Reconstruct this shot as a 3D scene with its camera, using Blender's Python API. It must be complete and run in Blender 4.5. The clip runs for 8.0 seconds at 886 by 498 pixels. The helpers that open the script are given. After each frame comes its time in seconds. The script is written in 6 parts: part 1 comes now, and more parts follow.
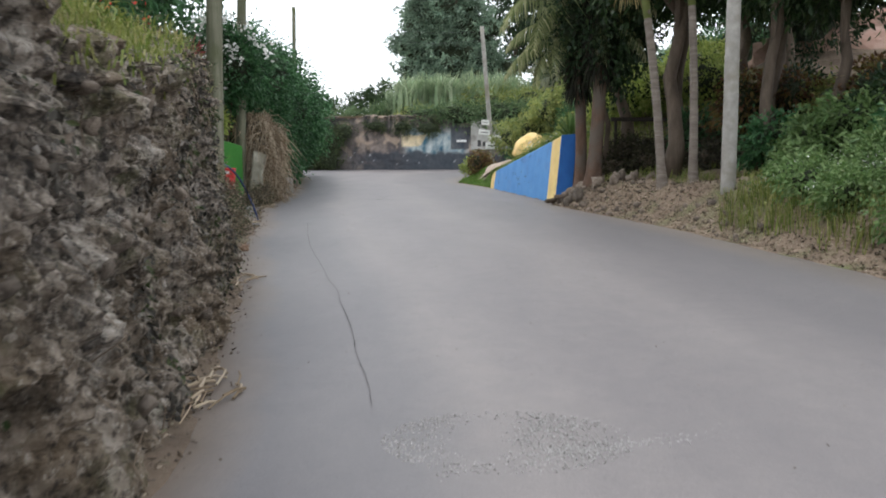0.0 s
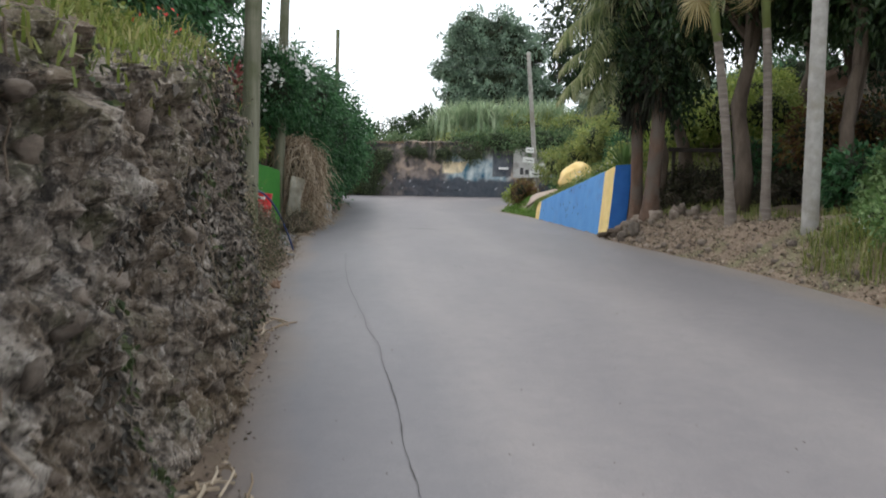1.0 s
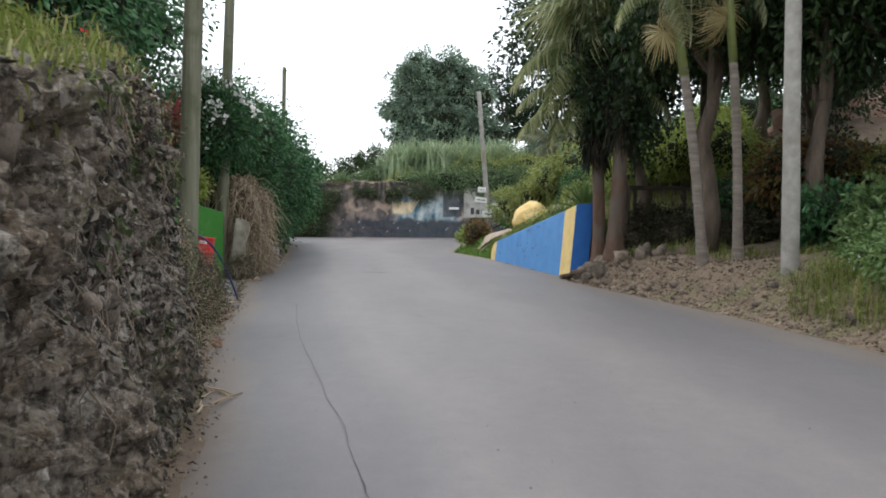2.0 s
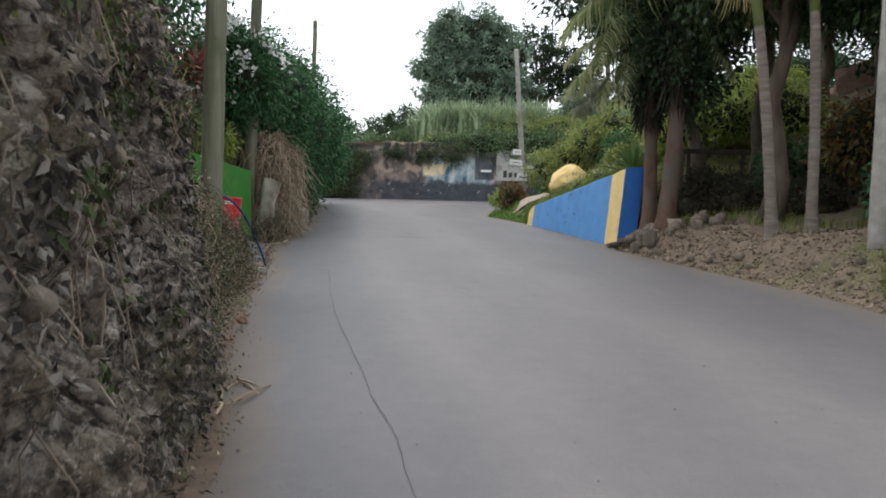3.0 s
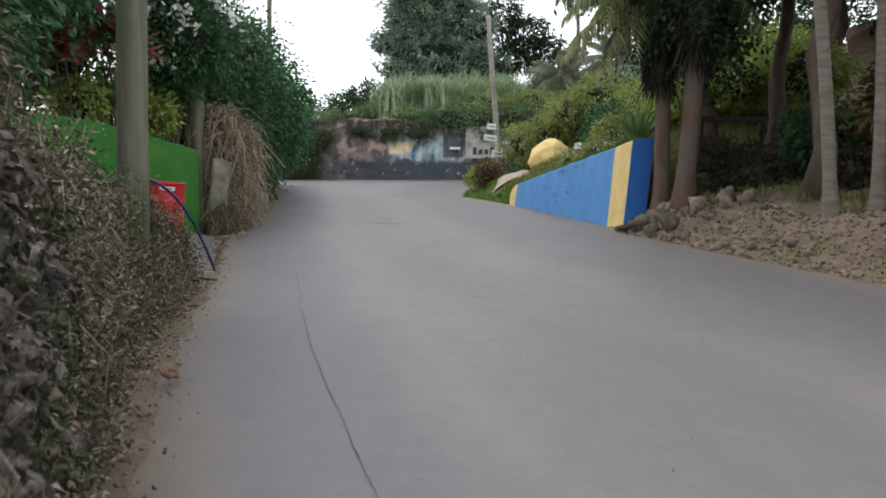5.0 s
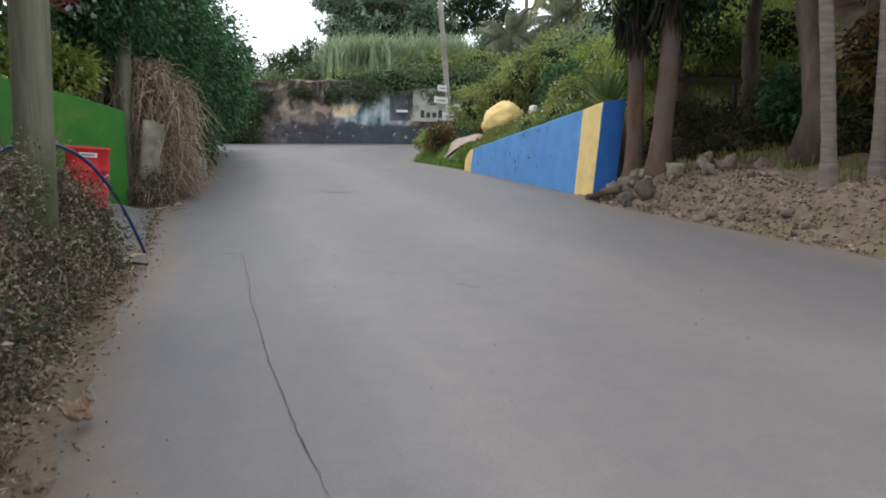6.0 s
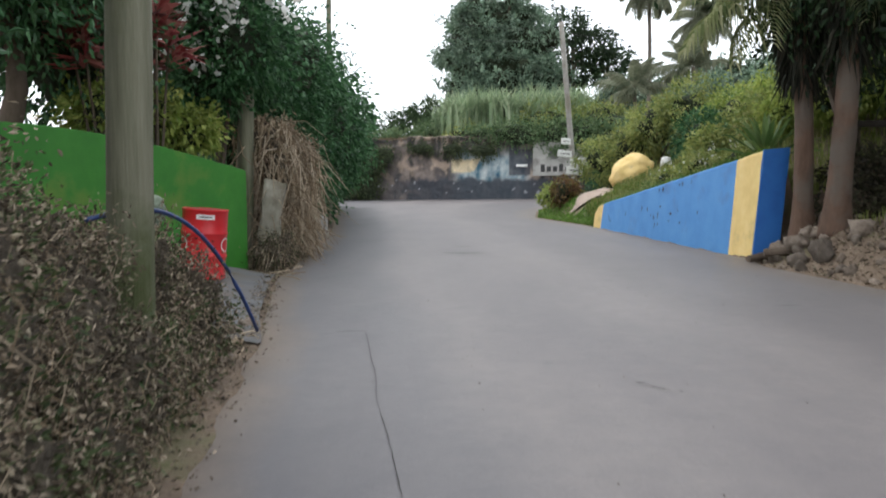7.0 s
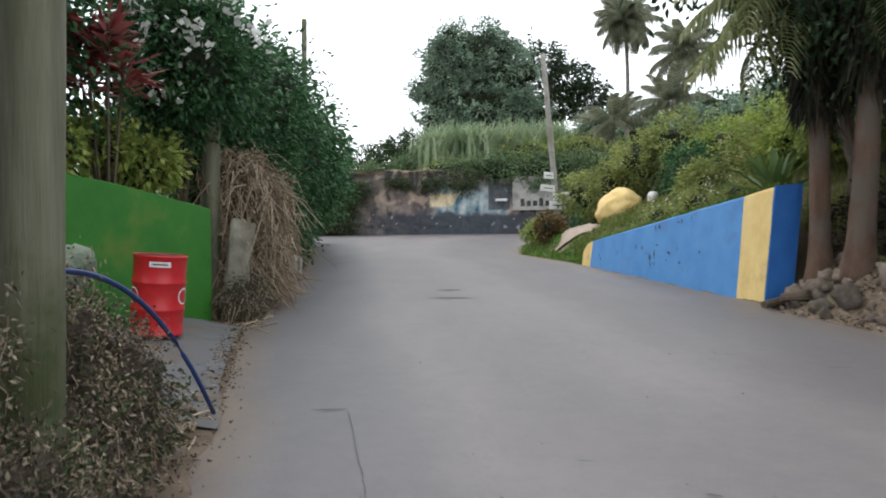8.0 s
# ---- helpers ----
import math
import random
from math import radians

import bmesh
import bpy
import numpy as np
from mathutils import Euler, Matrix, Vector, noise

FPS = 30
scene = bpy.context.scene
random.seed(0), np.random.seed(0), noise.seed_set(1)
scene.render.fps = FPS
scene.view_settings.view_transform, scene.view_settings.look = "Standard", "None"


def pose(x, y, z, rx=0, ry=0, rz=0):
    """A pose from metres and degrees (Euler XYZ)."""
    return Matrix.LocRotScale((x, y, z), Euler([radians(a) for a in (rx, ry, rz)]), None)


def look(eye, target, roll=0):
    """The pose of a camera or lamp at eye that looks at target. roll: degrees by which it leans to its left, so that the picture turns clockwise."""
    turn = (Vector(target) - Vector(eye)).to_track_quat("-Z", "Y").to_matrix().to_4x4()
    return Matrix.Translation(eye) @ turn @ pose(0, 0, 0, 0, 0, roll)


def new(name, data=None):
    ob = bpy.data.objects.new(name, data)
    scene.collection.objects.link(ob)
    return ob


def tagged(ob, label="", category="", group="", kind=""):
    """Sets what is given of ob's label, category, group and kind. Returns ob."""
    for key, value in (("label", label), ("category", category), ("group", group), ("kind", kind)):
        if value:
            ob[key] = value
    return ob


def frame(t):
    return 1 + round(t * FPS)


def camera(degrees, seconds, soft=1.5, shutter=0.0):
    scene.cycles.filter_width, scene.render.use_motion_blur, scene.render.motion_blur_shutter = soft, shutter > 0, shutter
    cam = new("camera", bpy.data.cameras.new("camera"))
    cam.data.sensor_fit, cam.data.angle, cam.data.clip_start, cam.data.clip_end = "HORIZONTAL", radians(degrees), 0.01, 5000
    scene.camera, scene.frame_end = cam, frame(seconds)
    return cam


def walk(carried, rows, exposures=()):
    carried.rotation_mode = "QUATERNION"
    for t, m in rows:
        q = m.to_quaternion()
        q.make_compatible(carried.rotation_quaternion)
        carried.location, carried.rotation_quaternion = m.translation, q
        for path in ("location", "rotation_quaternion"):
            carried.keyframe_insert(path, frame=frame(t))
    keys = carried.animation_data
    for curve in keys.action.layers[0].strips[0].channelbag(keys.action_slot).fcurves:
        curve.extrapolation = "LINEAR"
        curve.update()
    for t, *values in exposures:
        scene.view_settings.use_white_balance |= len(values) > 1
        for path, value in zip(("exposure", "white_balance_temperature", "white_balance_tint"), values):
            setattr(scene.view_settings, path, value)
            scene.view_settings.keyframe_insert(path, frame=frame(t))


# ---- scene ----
cam = camera(59.8, 8.0, soft=1.8, shutter=0.4)
PATH = [
    (0, (0.031, -0.003, 1.439), (0.028, 1.986, 1.233), -0.1),
    (0.5, (-0.037, 0.646, 1.479), (-0.024, 2.639, 1.307), 1.2),
    (1, (-0.199, 1.228, 1.52), (-0.297, 3.221, 1.38), 1.1),
    (1.5, (-0.33, 1.773, 1.552), (-0.268, 3.772, 1.557), 1.9),
    (1.7, (-0.384, 1.996, 1.555), (-0.339, 3.995, 1.532), 0.8),
    (2.8, (-0.693, 3.258, 1.567), (-0.666, 5.257, 1.519), 0.2),
    (3, (-0.754, 3.5, 1.57), (-0.785, 5.495, 1.438), 1.4),
    (3.5, (-0.873, 4.116, 1.576), (-0.848, 6.113, 1.464), -0.5),
    (4, (-0.985, 4.81, 1.56), (-0.863, 6.795, 1.349), -2.2),
    (4.5, (-1.141, 5.477, 1.572), (-1.125, 7.475, 1.475), 1.6),
    (4.7, (-1.191, 5.742, 1.575), (-1.123, 7.733, 1.408), 0.4),
    (5.8, (-1.482, 7.186, 1.586), (-1.421, 9.174, 1.38), -0.1),
    (6, (-1.532, 7.444, 1.589), (-1.317, 9.413, 1.313), 0.3),
    (6.5, (-1.641, 8.155, 1.606), (-1.59, 10.137, 1.349), -0.5),
    (7, (-1.791, 8.821, 1.636), (-1.871, 10.815, 1.499), -0.4),
    (7.5, (-1.879, 9.516, 1.682), (-1.848, 11.515, 1.618), -0.3),
    (8, (-2.032, 10.101, 1.759), (-2.047, 12.1, 1.707), -0.5),
]
walk(cam, [(t, look(eye, target, roll)) for t, eye, target, roll in PATH],
     exposures=((0, 0.42), (0.5, 0.31), (1, 0.31), (1.7, 0.32), (3, 0.16), (4.5, 0.17), (6, 0.24), (6.5, 0.40), (8, 0.30)))

# ---- world and light: overcast sky, a broad weak sun ----
world = bpy.data.worlds.new("overcast")
scene.world = world
world.use_nodes = True
wt = world.node_tree
wt.nodes.clear()
sky = wt.nodes.new("ShaderNodeTexSky")
sky.sky_type, sky.sun_disc = "NISHITA", False
sky.sun_elevation, sky.sun_rotation = radians(48), radians(-35)
veil = wt.nodes.new("ShaderNodeMix")
veil.data_type = "RGBA"
veil.inputs["Factor"].default_value = 0.85
veil.inputs["B"].default_value = (10.0, 10.35, 10.9, 1)
back = wt.nodes.new("ShaderNodeBackground")
back.inputs["Strength"].default_value = 0.15
wout = wt.nodes.new("ShaderNodeOutputWorld")
wt.links.new(sky.outputs[0], veil.inputs["A"])
wt.links.new(veil.outputs["Result"], back.inputs[0])
wt.links.new(back.outputs[0], wout.inputs[0])
sun = new("sun", bpy.data.lights.new("sun", "SUN"))
sun.data.energy, sun.data.angle, sun.data.color = 1.0, radians(25), (1.0, 0.97, 0.93)
sun.matrix_world = look((-12, 20, 24), (0, 12, 0))


# ---- materials ----
def nodes_of(name):
    m = bpy.data.materials.new(name)
    m.use_nodes = True
    t = m.node_tree
    return m, t, t.nodes["Principled BSDF"]


def ramp(t, cols, fac):
    r = t.nodes.new("ShaderNodeValToRGB")
    e = r.color_ramp.elements
    while len(e) < len(cols):
        e.new(0.5)
    for k, c in enumerate(cols):
        e[k].position = c[3] if len(c) > 3 else 0.25 + 0.5 * k / max(1, len(cols) - 1)
        e[k].color = (*c[:3], 1)
    t.links.new(fac, r.inputs[0])
    return r.outputs[0]


def noise_of(t, scale, detail=6.0, rough=0.6, stretch=None):
    geo = t.nodes.new("ShaderNodeNewGeometry")
    vec = geo.outputs["Position"]
    if stretch:
        mp = t.nodes.new("ShaderNodeMapping")
        mp.inputs["Scale"].default_value = stretch
        t.links.new(vec, mp.inputs[0])
        vec = mp.outputs[0]
    n = t.nodes.new("ShaderNodeTexNoise")
    n.inputs["Scale"].default_value, n.inputs["Detail"].default_value, n.inputs["Roughness"].default_value = scale, detail, rough
    t.links.new(vec, n.inputs["Vector"])
    return n.outputs[0]


def mixed(t, a, b, fac, kind="MIX"):
    m = t.nodes.new("ShaderNodeMix")
    m.data_type, m.blend_type = "RGBA", kind
    for sock, v in (("Factor", fac), ("A", a), ("B", b)):
        if isinstance(v, (int, float)):
            m.inputs[sock].default_value = v
        elif isinstance(v, tuple):
            m.inputs[sock].default_value = (*v[:3], 1)
        else:
            t.links.new(v, m.inputs[sock])
    return m.outputs["Result"]


def bump(t, bs, height, strength, distance=0.02):
    b = t.nodes.new("ShaderNodeBump")
    b.inputs["Strength"].default_value, b.inputs["Distance"].default_value = strength, distance
    t.links.new(height, b.inputs["Height"])
    t.links.new(b.outputs[0], bs.inputs["Normal"])


def surface(name, cols, scale, rough=0.85, relief=0.4, distance=0.02, patches=None, patch_scale=0.6, patch_edge=(0.5, 0.65), stretch=None, fine=None, metal=0.0, vary=0.0):
    """A matt procedural surface: grain in cols, larger patches of another colour, fine bump."""
    m, t, bs = nodes_of(name)
    col = ramp(t, cols, noise_of(t, scale, 8, 0.65, stretch))
    if patches:
        f = ramp(t, [(0, 0, 0, patch_edge[0]), (1, 1, 1, patch_edge[1])], noise_of(t, patch_scale, 5, 0.6))
        col = mixed(t, col, patches, f)
    if vary:
        info = t.nodes.new("ShaderNodeObjectInfo")
        v = ramp(t, [(1 - vary, 1 - vary, 1 - vary, 0.0), (1 + vary, 1 + vary * 0.96, 1 + vary * 0.9, 1.0)], info.outputs["Random"])
        col = mixed(t, col, v, 1.0, "MULTIPLY")
    t.links.new(col, bs.inputs["Base Color"])
    bs.inputs["Roughness"].default_value, bs.inputs["Metallic"].default_value = rough, metal
    bump(t, bs, noise_of(t, fine or scale * 4, 8, 0.7, stretch), relief, distance)
    return m


def foliage(name, cols, gloss=0.5, through_light=0.25, clumps=(0.6, 1.15, 0.9)):
    """Leaves: each leaf takes its own colour; some light comes through."""
    m, t, bs = nodes_of(name)
    geo = t.nodes.new("ShaderNodeNewGeometry")
    col = ramp(t, [(*c, k / max(1, len(cols) - 1)) for k, c in enumerate(cols)], geo.outputs["Random Per Island"])
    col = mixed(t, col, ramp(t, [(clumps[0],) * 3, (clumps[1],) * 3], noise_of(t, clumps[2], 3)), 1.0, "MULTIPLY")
    t.links.new(col, bs.inputs["Base Color"])
    bs.inputs["Roughness"].default_value = gloss
    bs.inputs["Specular IOR Level"].default_value = 0.35
    tr = t.nodes.new("ShaderNodeBsdfTranslucent")
    t.links.new(col, tr.inputs[0])
    mx = t.nodes.new("ShaderNodeMixShader")
    mx.inputs[0].default_value = through_light
    t.links.new(bs.outputs[0], mx.inputs[1])
    t.links.new(tr.outputs[0], mx.inputs[2])
    t.links.new(mx.outputs[0], t.nodes["Material Output"].inputs[0])
    return m


def asphalt_material():
    m, t, bs = nodes_of("asphalt")
    uv = t.nodes.new("ShaderNodeUVMap")
    sep = t.nodes.new("ShaderNodeSeparateXYZ")
    t.links.new(uv.outputs[0], sep.inputs[0])
    wob = t.nodes.new("ShaderNodeMath")
    wob.operation = "MULTIPLY_ADD"
    wob.inputs[1].default_value = 0.10
    t.links.new(noise_of(t, 0.45, 4), wob.inputs[0])
    t.links.new(sep.outputs[0], wob.inputs[2])
    # strips across the road: cooler widened edge, paler wheel tracks, greyer far lane
    lanes = ramp(t, [(0.205, 0.165, 0.130, 0.055), (0.149, 0.145, 0.150, 0.115), (0.152, 0.146, 0.149, 0.23), (0.200, 0.184, 0.179, 0.30),
                     (0.173, 0.160, 0.159, 0.42), (0.192, 0.177, 0.173, 0.60), (0.154, 0.143, 0.143, 0.70), (0.140, 0.132, 0.133, 0.92), (0.165, 0.145, 0.128, 1.00)], wob.outputs[0])
    grain = ramp(t, [(0.62, 0.62, 0.62), (0.92, 0.92, 0.92), (1.22, 1.21, 1.19)], noise_of(t, 90, 4, 0.7))
    cloud = ramp(t, [(0.80, 0.80, 0.82), (1.08, 1.065, 1.05)], noise_of(t, 0.8, 6, 0.6, (1.0, 0.35, 1.0)))
    stain = ramp(t, [(0.86, 0.86, 0.88), (1.06, 1.05, 1.04)], noise_of(t, 5.0, 6, 0.7))
    col = mixed(t, mixed(t, mixed(t, lanes, grain, 0.7, "MULTIPLY"), cloud, 1.0, "MULTIPLY"), stain, 1.0, "MULTIPLY")
    t.links.new(col, bs.inputs["Base Color"])
    bs.inputs["Roughness"].default_value = 0.58
    bs.inputs["Specular IOR Level"].default_value = 0.5
    bump(t, bs, noise_of(t, 120, 4, 0.7), 0.35, 0.006)
    return m


def attribute_material(name, rough=0.8, relief=0.4):
    """Paint taken from the mesh's own colour layer, broken by grain and stains."""
    m, t, bs = nodes_of(name)
    at = t.nodes.new("ShaderNodeVertexColor")
    at.layer_name = "paint"
    g = ramp(t, [(0.75, 0.75, 0.75), (1.15, 1.15, 1.15)], noise_of(t, 9, 8, 0.7))
    t.links.new(mixed(t, at.outputs[0], g, 1.0, "MULTIPLY"), bs.inputs["Base Color"])
    bs.inputs["Roughness"].default_value = rough
    bump(t, bs, noise_of(t, 14, 8, 0.7), relief, 0.04)
    return m


def rock_material():
    """Weathered coral rock: dark and pale mottling, pale lime runs down the face, earth and moss patches."""
    m, t, bs = nodes_of("coral_rock")
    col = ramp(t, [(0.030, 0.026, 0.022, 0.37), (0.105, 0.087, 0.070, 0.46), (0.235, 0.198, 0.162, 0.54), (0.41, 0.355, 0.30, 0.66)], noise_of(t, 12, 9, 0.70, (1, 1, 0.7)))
    runs = ramp(t, [(0, 0, 0, 0.55), (1, 1, 1, 0.68)], noise_of(t, 4.5, 6, 0.65, (1, 1, 0.16)))
    col = mixed(t, col, mixed(t, col, (0.56, 0.51, 0.45), 0.68), runs)
    earth = ramp(t, [(0, 0, 0, 0.46), (0.85, 0.85, 0.85, 0.60)], noise_of(t, 1.1, 5, 0.6))
    col = mixed(t, col, mixed(t, col, (0.15, 0.105, 0.06), 0.7), earth)
    moss = ramp(t, [(0, 0, 0, 0.53), (0.85, 0.85, 0.85, 0.66)], noise_of(t, 2.1, 7, 0.7, (1, 1, 0.7)))
    col = mixed(t, col, mixed(t, col, (0.085, 0.095, 0.032), 0.75), moss)
    fleck = ramp(t, [(0, 0, 0, 0.57), (1, 1, 1, 0.64)], noise_of(t, 36, 5, 0.65, (1, 1, 0.6)))
    col = mixed(t, col, mixed(t, col, (0.50, 0.45, 0.39), 0.6), fleck)
    # random dark spots paint the shade of small holes into the colour
    pit_shade = ramp(t, [(0.18, 0.17, 0.16, 0.39), (1.0, 1.0, 1.0, 0.49)], noise_of(t, 27, 6, 0.7, (1, 1, 0.7)))
    col = mixed(t, col, pit_shade, 0.9, "MULTIPLY")
    t.links.new(col, bs.inputs["Base Color"])
    bs.inputs["Roughness"].default_value = 0.95
    bump(t, bs, noise_of(t, 26, 8, 0.7), 0.9, 0.04)
    return m


ASPHALT = asphalt_material()
SOIL = surface("soil", [(0.10, 0.072, 0.05), (0.17, 0.125, 0.088), (0.26, 0.195, 0.14)], 2.5, 0.95, 0.8, 0.05, (0.10, 0.12, 0.04), 0.5, (0.52, 0.66), fine=14)
DIRT = surface("dry_dirt", [(0.12, 0.082, 0.056), (0.19, 0.138, 0.098), (0.28, 0.21, 0.155)], 5, 0.95, 0.8, 0.04, (0.13, 0.10, 0.07), 1.3, fine=25)
ROCK = rock_material()
STONE = surface("stone", [(0.08, 0.062, 0.048), (0.18, 0.145, 0.115), (0.29, 0.245, 0.205)], 8, 0.95, 0.9, 0.03, fine=40, vary=0.35)
GRAVEL = surface("pale_gravel", [(0.12, 0.115, 0.11), (0.30, 0.29, 0.28), (0.45, 0.44, 0.43)], 60, 0.9, 0.3, 0.004)
STUB = surface("old_render", [(0.17, 0.16, 0.12), (0.29, 0.275, 0.22), (0.40, 0.38, 0.31)], 4, 0.9, 0.6, 0.03, (0.17, 0.15, 0.11), 1.8, fine=30)
CRACK = surface("crack_fill", [(0.035, 0.034, 0.034), (0.08, 0.076, 0.074)], 30, 0.95)
WOODPOLE = surface("weathered_wood", [(0.055, 0.055, 0.034), (0.135, 0.135, 0.088), (0.25, 0.245, 0.18)], 7, 0.85, 1.0, 0.025, (0.065, 0.08, 0.028), 1.2, (0.5, 0.7), stretch=(1, 1, 0.06), fine=30)
CONCRETE = surface("concrete_post", [(0.21, 0.195, 0.175), (0.30, 0.285, 0.26), (0.39, 0.37, 0.34)], 5, 0.9, 0.4, 0.01, (0.22, 0.20, 0.16), 1.4, fine=50)
BARK = surface("palm_bark", [(0.060, 0.036, 0.024), (0.125, 0.076, 0.052), (0.19, 0.125, 0.09)], 4, 0.95, 0.9, 0.03, (0.125, 0.10, 0.08), 1.5, stretch=(1, 1, 0.35), fine=16)
BARK_DARK = surface("tree_bark", [(0.05, 0.035, 0.025), (0.10, 0.075, 0.055), (0.17, 0.13, 0.10)], 4, 0.95, 0.9, 0.03, stretch=(1, 1, 0.3), fine=16)
BARK_PALE = surface("ringed_bark", [(0.10, 0.08, 0.065), (0.18, 0.15, 0.125), (0.28, 0.245, 0.21)], 5, 0.9, 0.5, 0.02, stretch=(0.5, 0.5, 3), fine=24)
CROWNSHAFT = surface("green_shaft", [(0.14, 0.17, 0.05), (0.22, 0.26, 0.09)], 4, 0.6, 0.2)
BLUE = surface("sky_blue_paint", [(0.060, 0.22, 0.52), (0.078, 0.265, 0.58), (0.105, 0.305, 0.61)], 1.6, 0.7, 0.45, 0.012, (0.09, 0.19, 0.42), 0.9, (0.58, 0.72), fine=35)
NAVY = surface("deep_blue_paint", [(0.010, 0.095, 0.34), (0.014, 0.125, 0.41), (0.024, 0.15, 0.45)], 2.0, 0.7, 0.45, 0.012, (0.02, 0.05, 0.2), 1.2, (0.6, 0.75), fine=35)
YELLOW = surface("yellow_paint", [(0.66, 0.47, 0.17), (0.76, 0.56, 0.22), (0.82, 0.64, 0.29)], 2.2, 0.75, 0.45, 0.012, (0.42, 0.33, 0.16), 1.4, (0.58, 0.75), fine=35)
CHIP = surface("bare_patch", [(0.03, 0.04, 0.06), (0.07, 0.08, 0.10)], 12, 0.95)
GREEN = surface("green_paint", [(0.022, 0.145, 0.014), (0.032, 0.185, 0.018), (0.046, 0.22, 0.026)], 1.8, 0.65, 0.3, 0.008, (0.13, 0.19, 0.03), 0.9, (0.58, 0.75), fine=30)
RED = surface("red_enamel", [(0.46, 0.012, 0.018), (0.56, 0.018, 0.024), (0.60, 0.03, 0.032)], 3, 0.38, 0.1, 0.004, (0.30, 0.02, 0.02), 3.0, (0.6, 0.75), fine=40)
WHITE = surface("white_paint", [(0.66, 0.66, 0.64), (0.80, 0.80, 0.78)], 6, 0.6, 0.15, 0.004)
DRUM_DARK = surface("drum_dark", [(0.03, 0.02, 0.02), (0.08, 0.04, 0.04)], 8, 0.6, 0.2, 0.004)
HOSE = surface("blue_plastic", [(0.008, 0.026, 0.11), (0.014, 0.045, 0.17)], 5, 0.4, 0.05, 0.002)
DARKWOOD = surface("dark_timber", [(0.025, 0.02, 0.016), (0.06, 0.048, 0.038)], 8, 0.9, 0.4, 0.01)
STRAW = foliage("dead_stems", [(0.20, 0.145, 0.09), (0.33, 0.25, 0.165), (0.46, 0.37, 0.265), (0.55, 0.46, 0.34)], 0.9, 0.1)
DEADLEAF = foliage("dead_leaves", [(0.045, 0.034, 0.024), (0.09, 0.068, 0.046), (0.20, 0.155, 0.11), (0.40, 0.33, 0.25), (0.09, 0.10, 0.045)], 0.9, 0.1, (0.35, 1.5, 2.6))
DEADIVY = foliage("dead_ivy", [(0.028, 0.026, 0.022), (0.052, 0.048, 0.040), (0.095, 0.085, 0.072), (0.26, 0.235, 0.205)], 0.9, 0.1, (0.45, 1.4, 2.2))
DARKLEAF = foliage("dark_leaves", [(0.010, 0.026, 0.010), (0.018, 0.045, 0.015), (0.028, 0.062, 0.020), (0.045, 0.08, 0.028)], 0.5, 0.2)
# near-black because the grove's shade is put into the leaf colour
SHADELEAF = foliage("shaded_leaves", [(0.020, 0.018, 0.012), (0.042, 0.036, 0.022), (0.045, 0.052, 0.022), (0.085, 0.068, 0.042)], 0.8, 0.15)
# greens lightened so the far bank carries haze in its colour
BANKLEAF = foliage("hazed_bank_leaves", [(0.06, 0.115, 0.05), (0.10, 0.175, 0.075), (0.155, 0.235, 0.10), (0.22, 0.29, 0.14)], 0.5, 0.25)
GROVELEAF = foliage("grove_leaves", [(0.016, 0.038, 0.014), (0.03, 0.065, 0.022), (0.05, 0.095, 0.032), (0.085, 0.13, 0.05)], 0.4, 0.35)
HEDGELEAF = foliage("hedge_leaves", [(0.02, 0.07, 0.026), (0.035, 0.11, 0.038), (0.06, 0.165, 0.06), (0.10, 0.22, 0.09)], 0.45, 0.25)
# paled for distance haze; strong clump contrast paints shaded gaps between leaf masses
TREELEAF = foliage("hazed_tree_leaves", [(0.10, 0.165, 0.115), (0.155, 0.24, 0.165), (0.225, 0.32, 0.22), (0.30, 0.40, 0.285)], 0.5, 0.25, (0.35, 1.35, 0.55))
SHRUBLEAF = foliage("shrub_leaves", [(0.15, 0.21, 0.06), (0.27, 0.33, 0.09), (0.42, 0.42, 0.14), (0.13, 0.21, 0.07)], 0.5, 0.3)
LIMELEAF = foliage("lime_leaves", [(0.18, 0.27, 0.05), (0.31, 0.39, 0.09), (0.45, 0.49, 0.14)], 0.5, 0.35)
FERNLEAF = foliage("weed_leaves", [(0.075, 0.145, 0.042), (0.125, 0.215, 0.065), (0.20, 0.285, 0.11)], 0.5, 0.3)
GRASS = foliage("grass_blades", [(0.11, 0.16, 0.03), (0.17, 0.22, 0.045), (0.25, 0.28, 0.075), (0.36, 0.33, 0.15)], 0.6, 0.3)
DRYGRASS = foliage("dry_grass", [(0.16, 0.11, 0.08), (0.27, 0.19, 0.14), (0.36, 0.27, 0.20), (0.17, 0.17, 0.07)], 0.9, 0.15)
LAWN = foliage("lawn_blades", [(0.08, 0.18, 0.025), (0.13, 0.25, 0.04), (0.18, 0.29, 0.06)], 0.6, 0.3)
# pale green cane, lightened further to paint in the haze
CANE = foliage("hazed_cane_blades", [(0.22, 0.32, 0.18), (0.34, 0.44, 0.26), (0.47, 0.54, 0.36)], 0.5, 0.3)
PALMLEAF = foliage("palm_blades", [(0.09, 0.13, 0.05), (0.19, 0.235, 0.095), (0.31, 0.335, 0.16), (0.46, 0.45, 0.26)], 0.4, 0.4)
DEADFAN = foliage("yellow_blades", [(0.30, 0.24, 0.10), (0.46, 0.38, 0.18), (0.58, 0.50, 0.28)], 0.5, 0.4)
COCOLEAF = foliage("coconut_blades", [(0.13, 0.155, 0.10), (0.22, 0.245, 0.16), (0.34, 0.34, 0.24)], 0.45, 0.35)
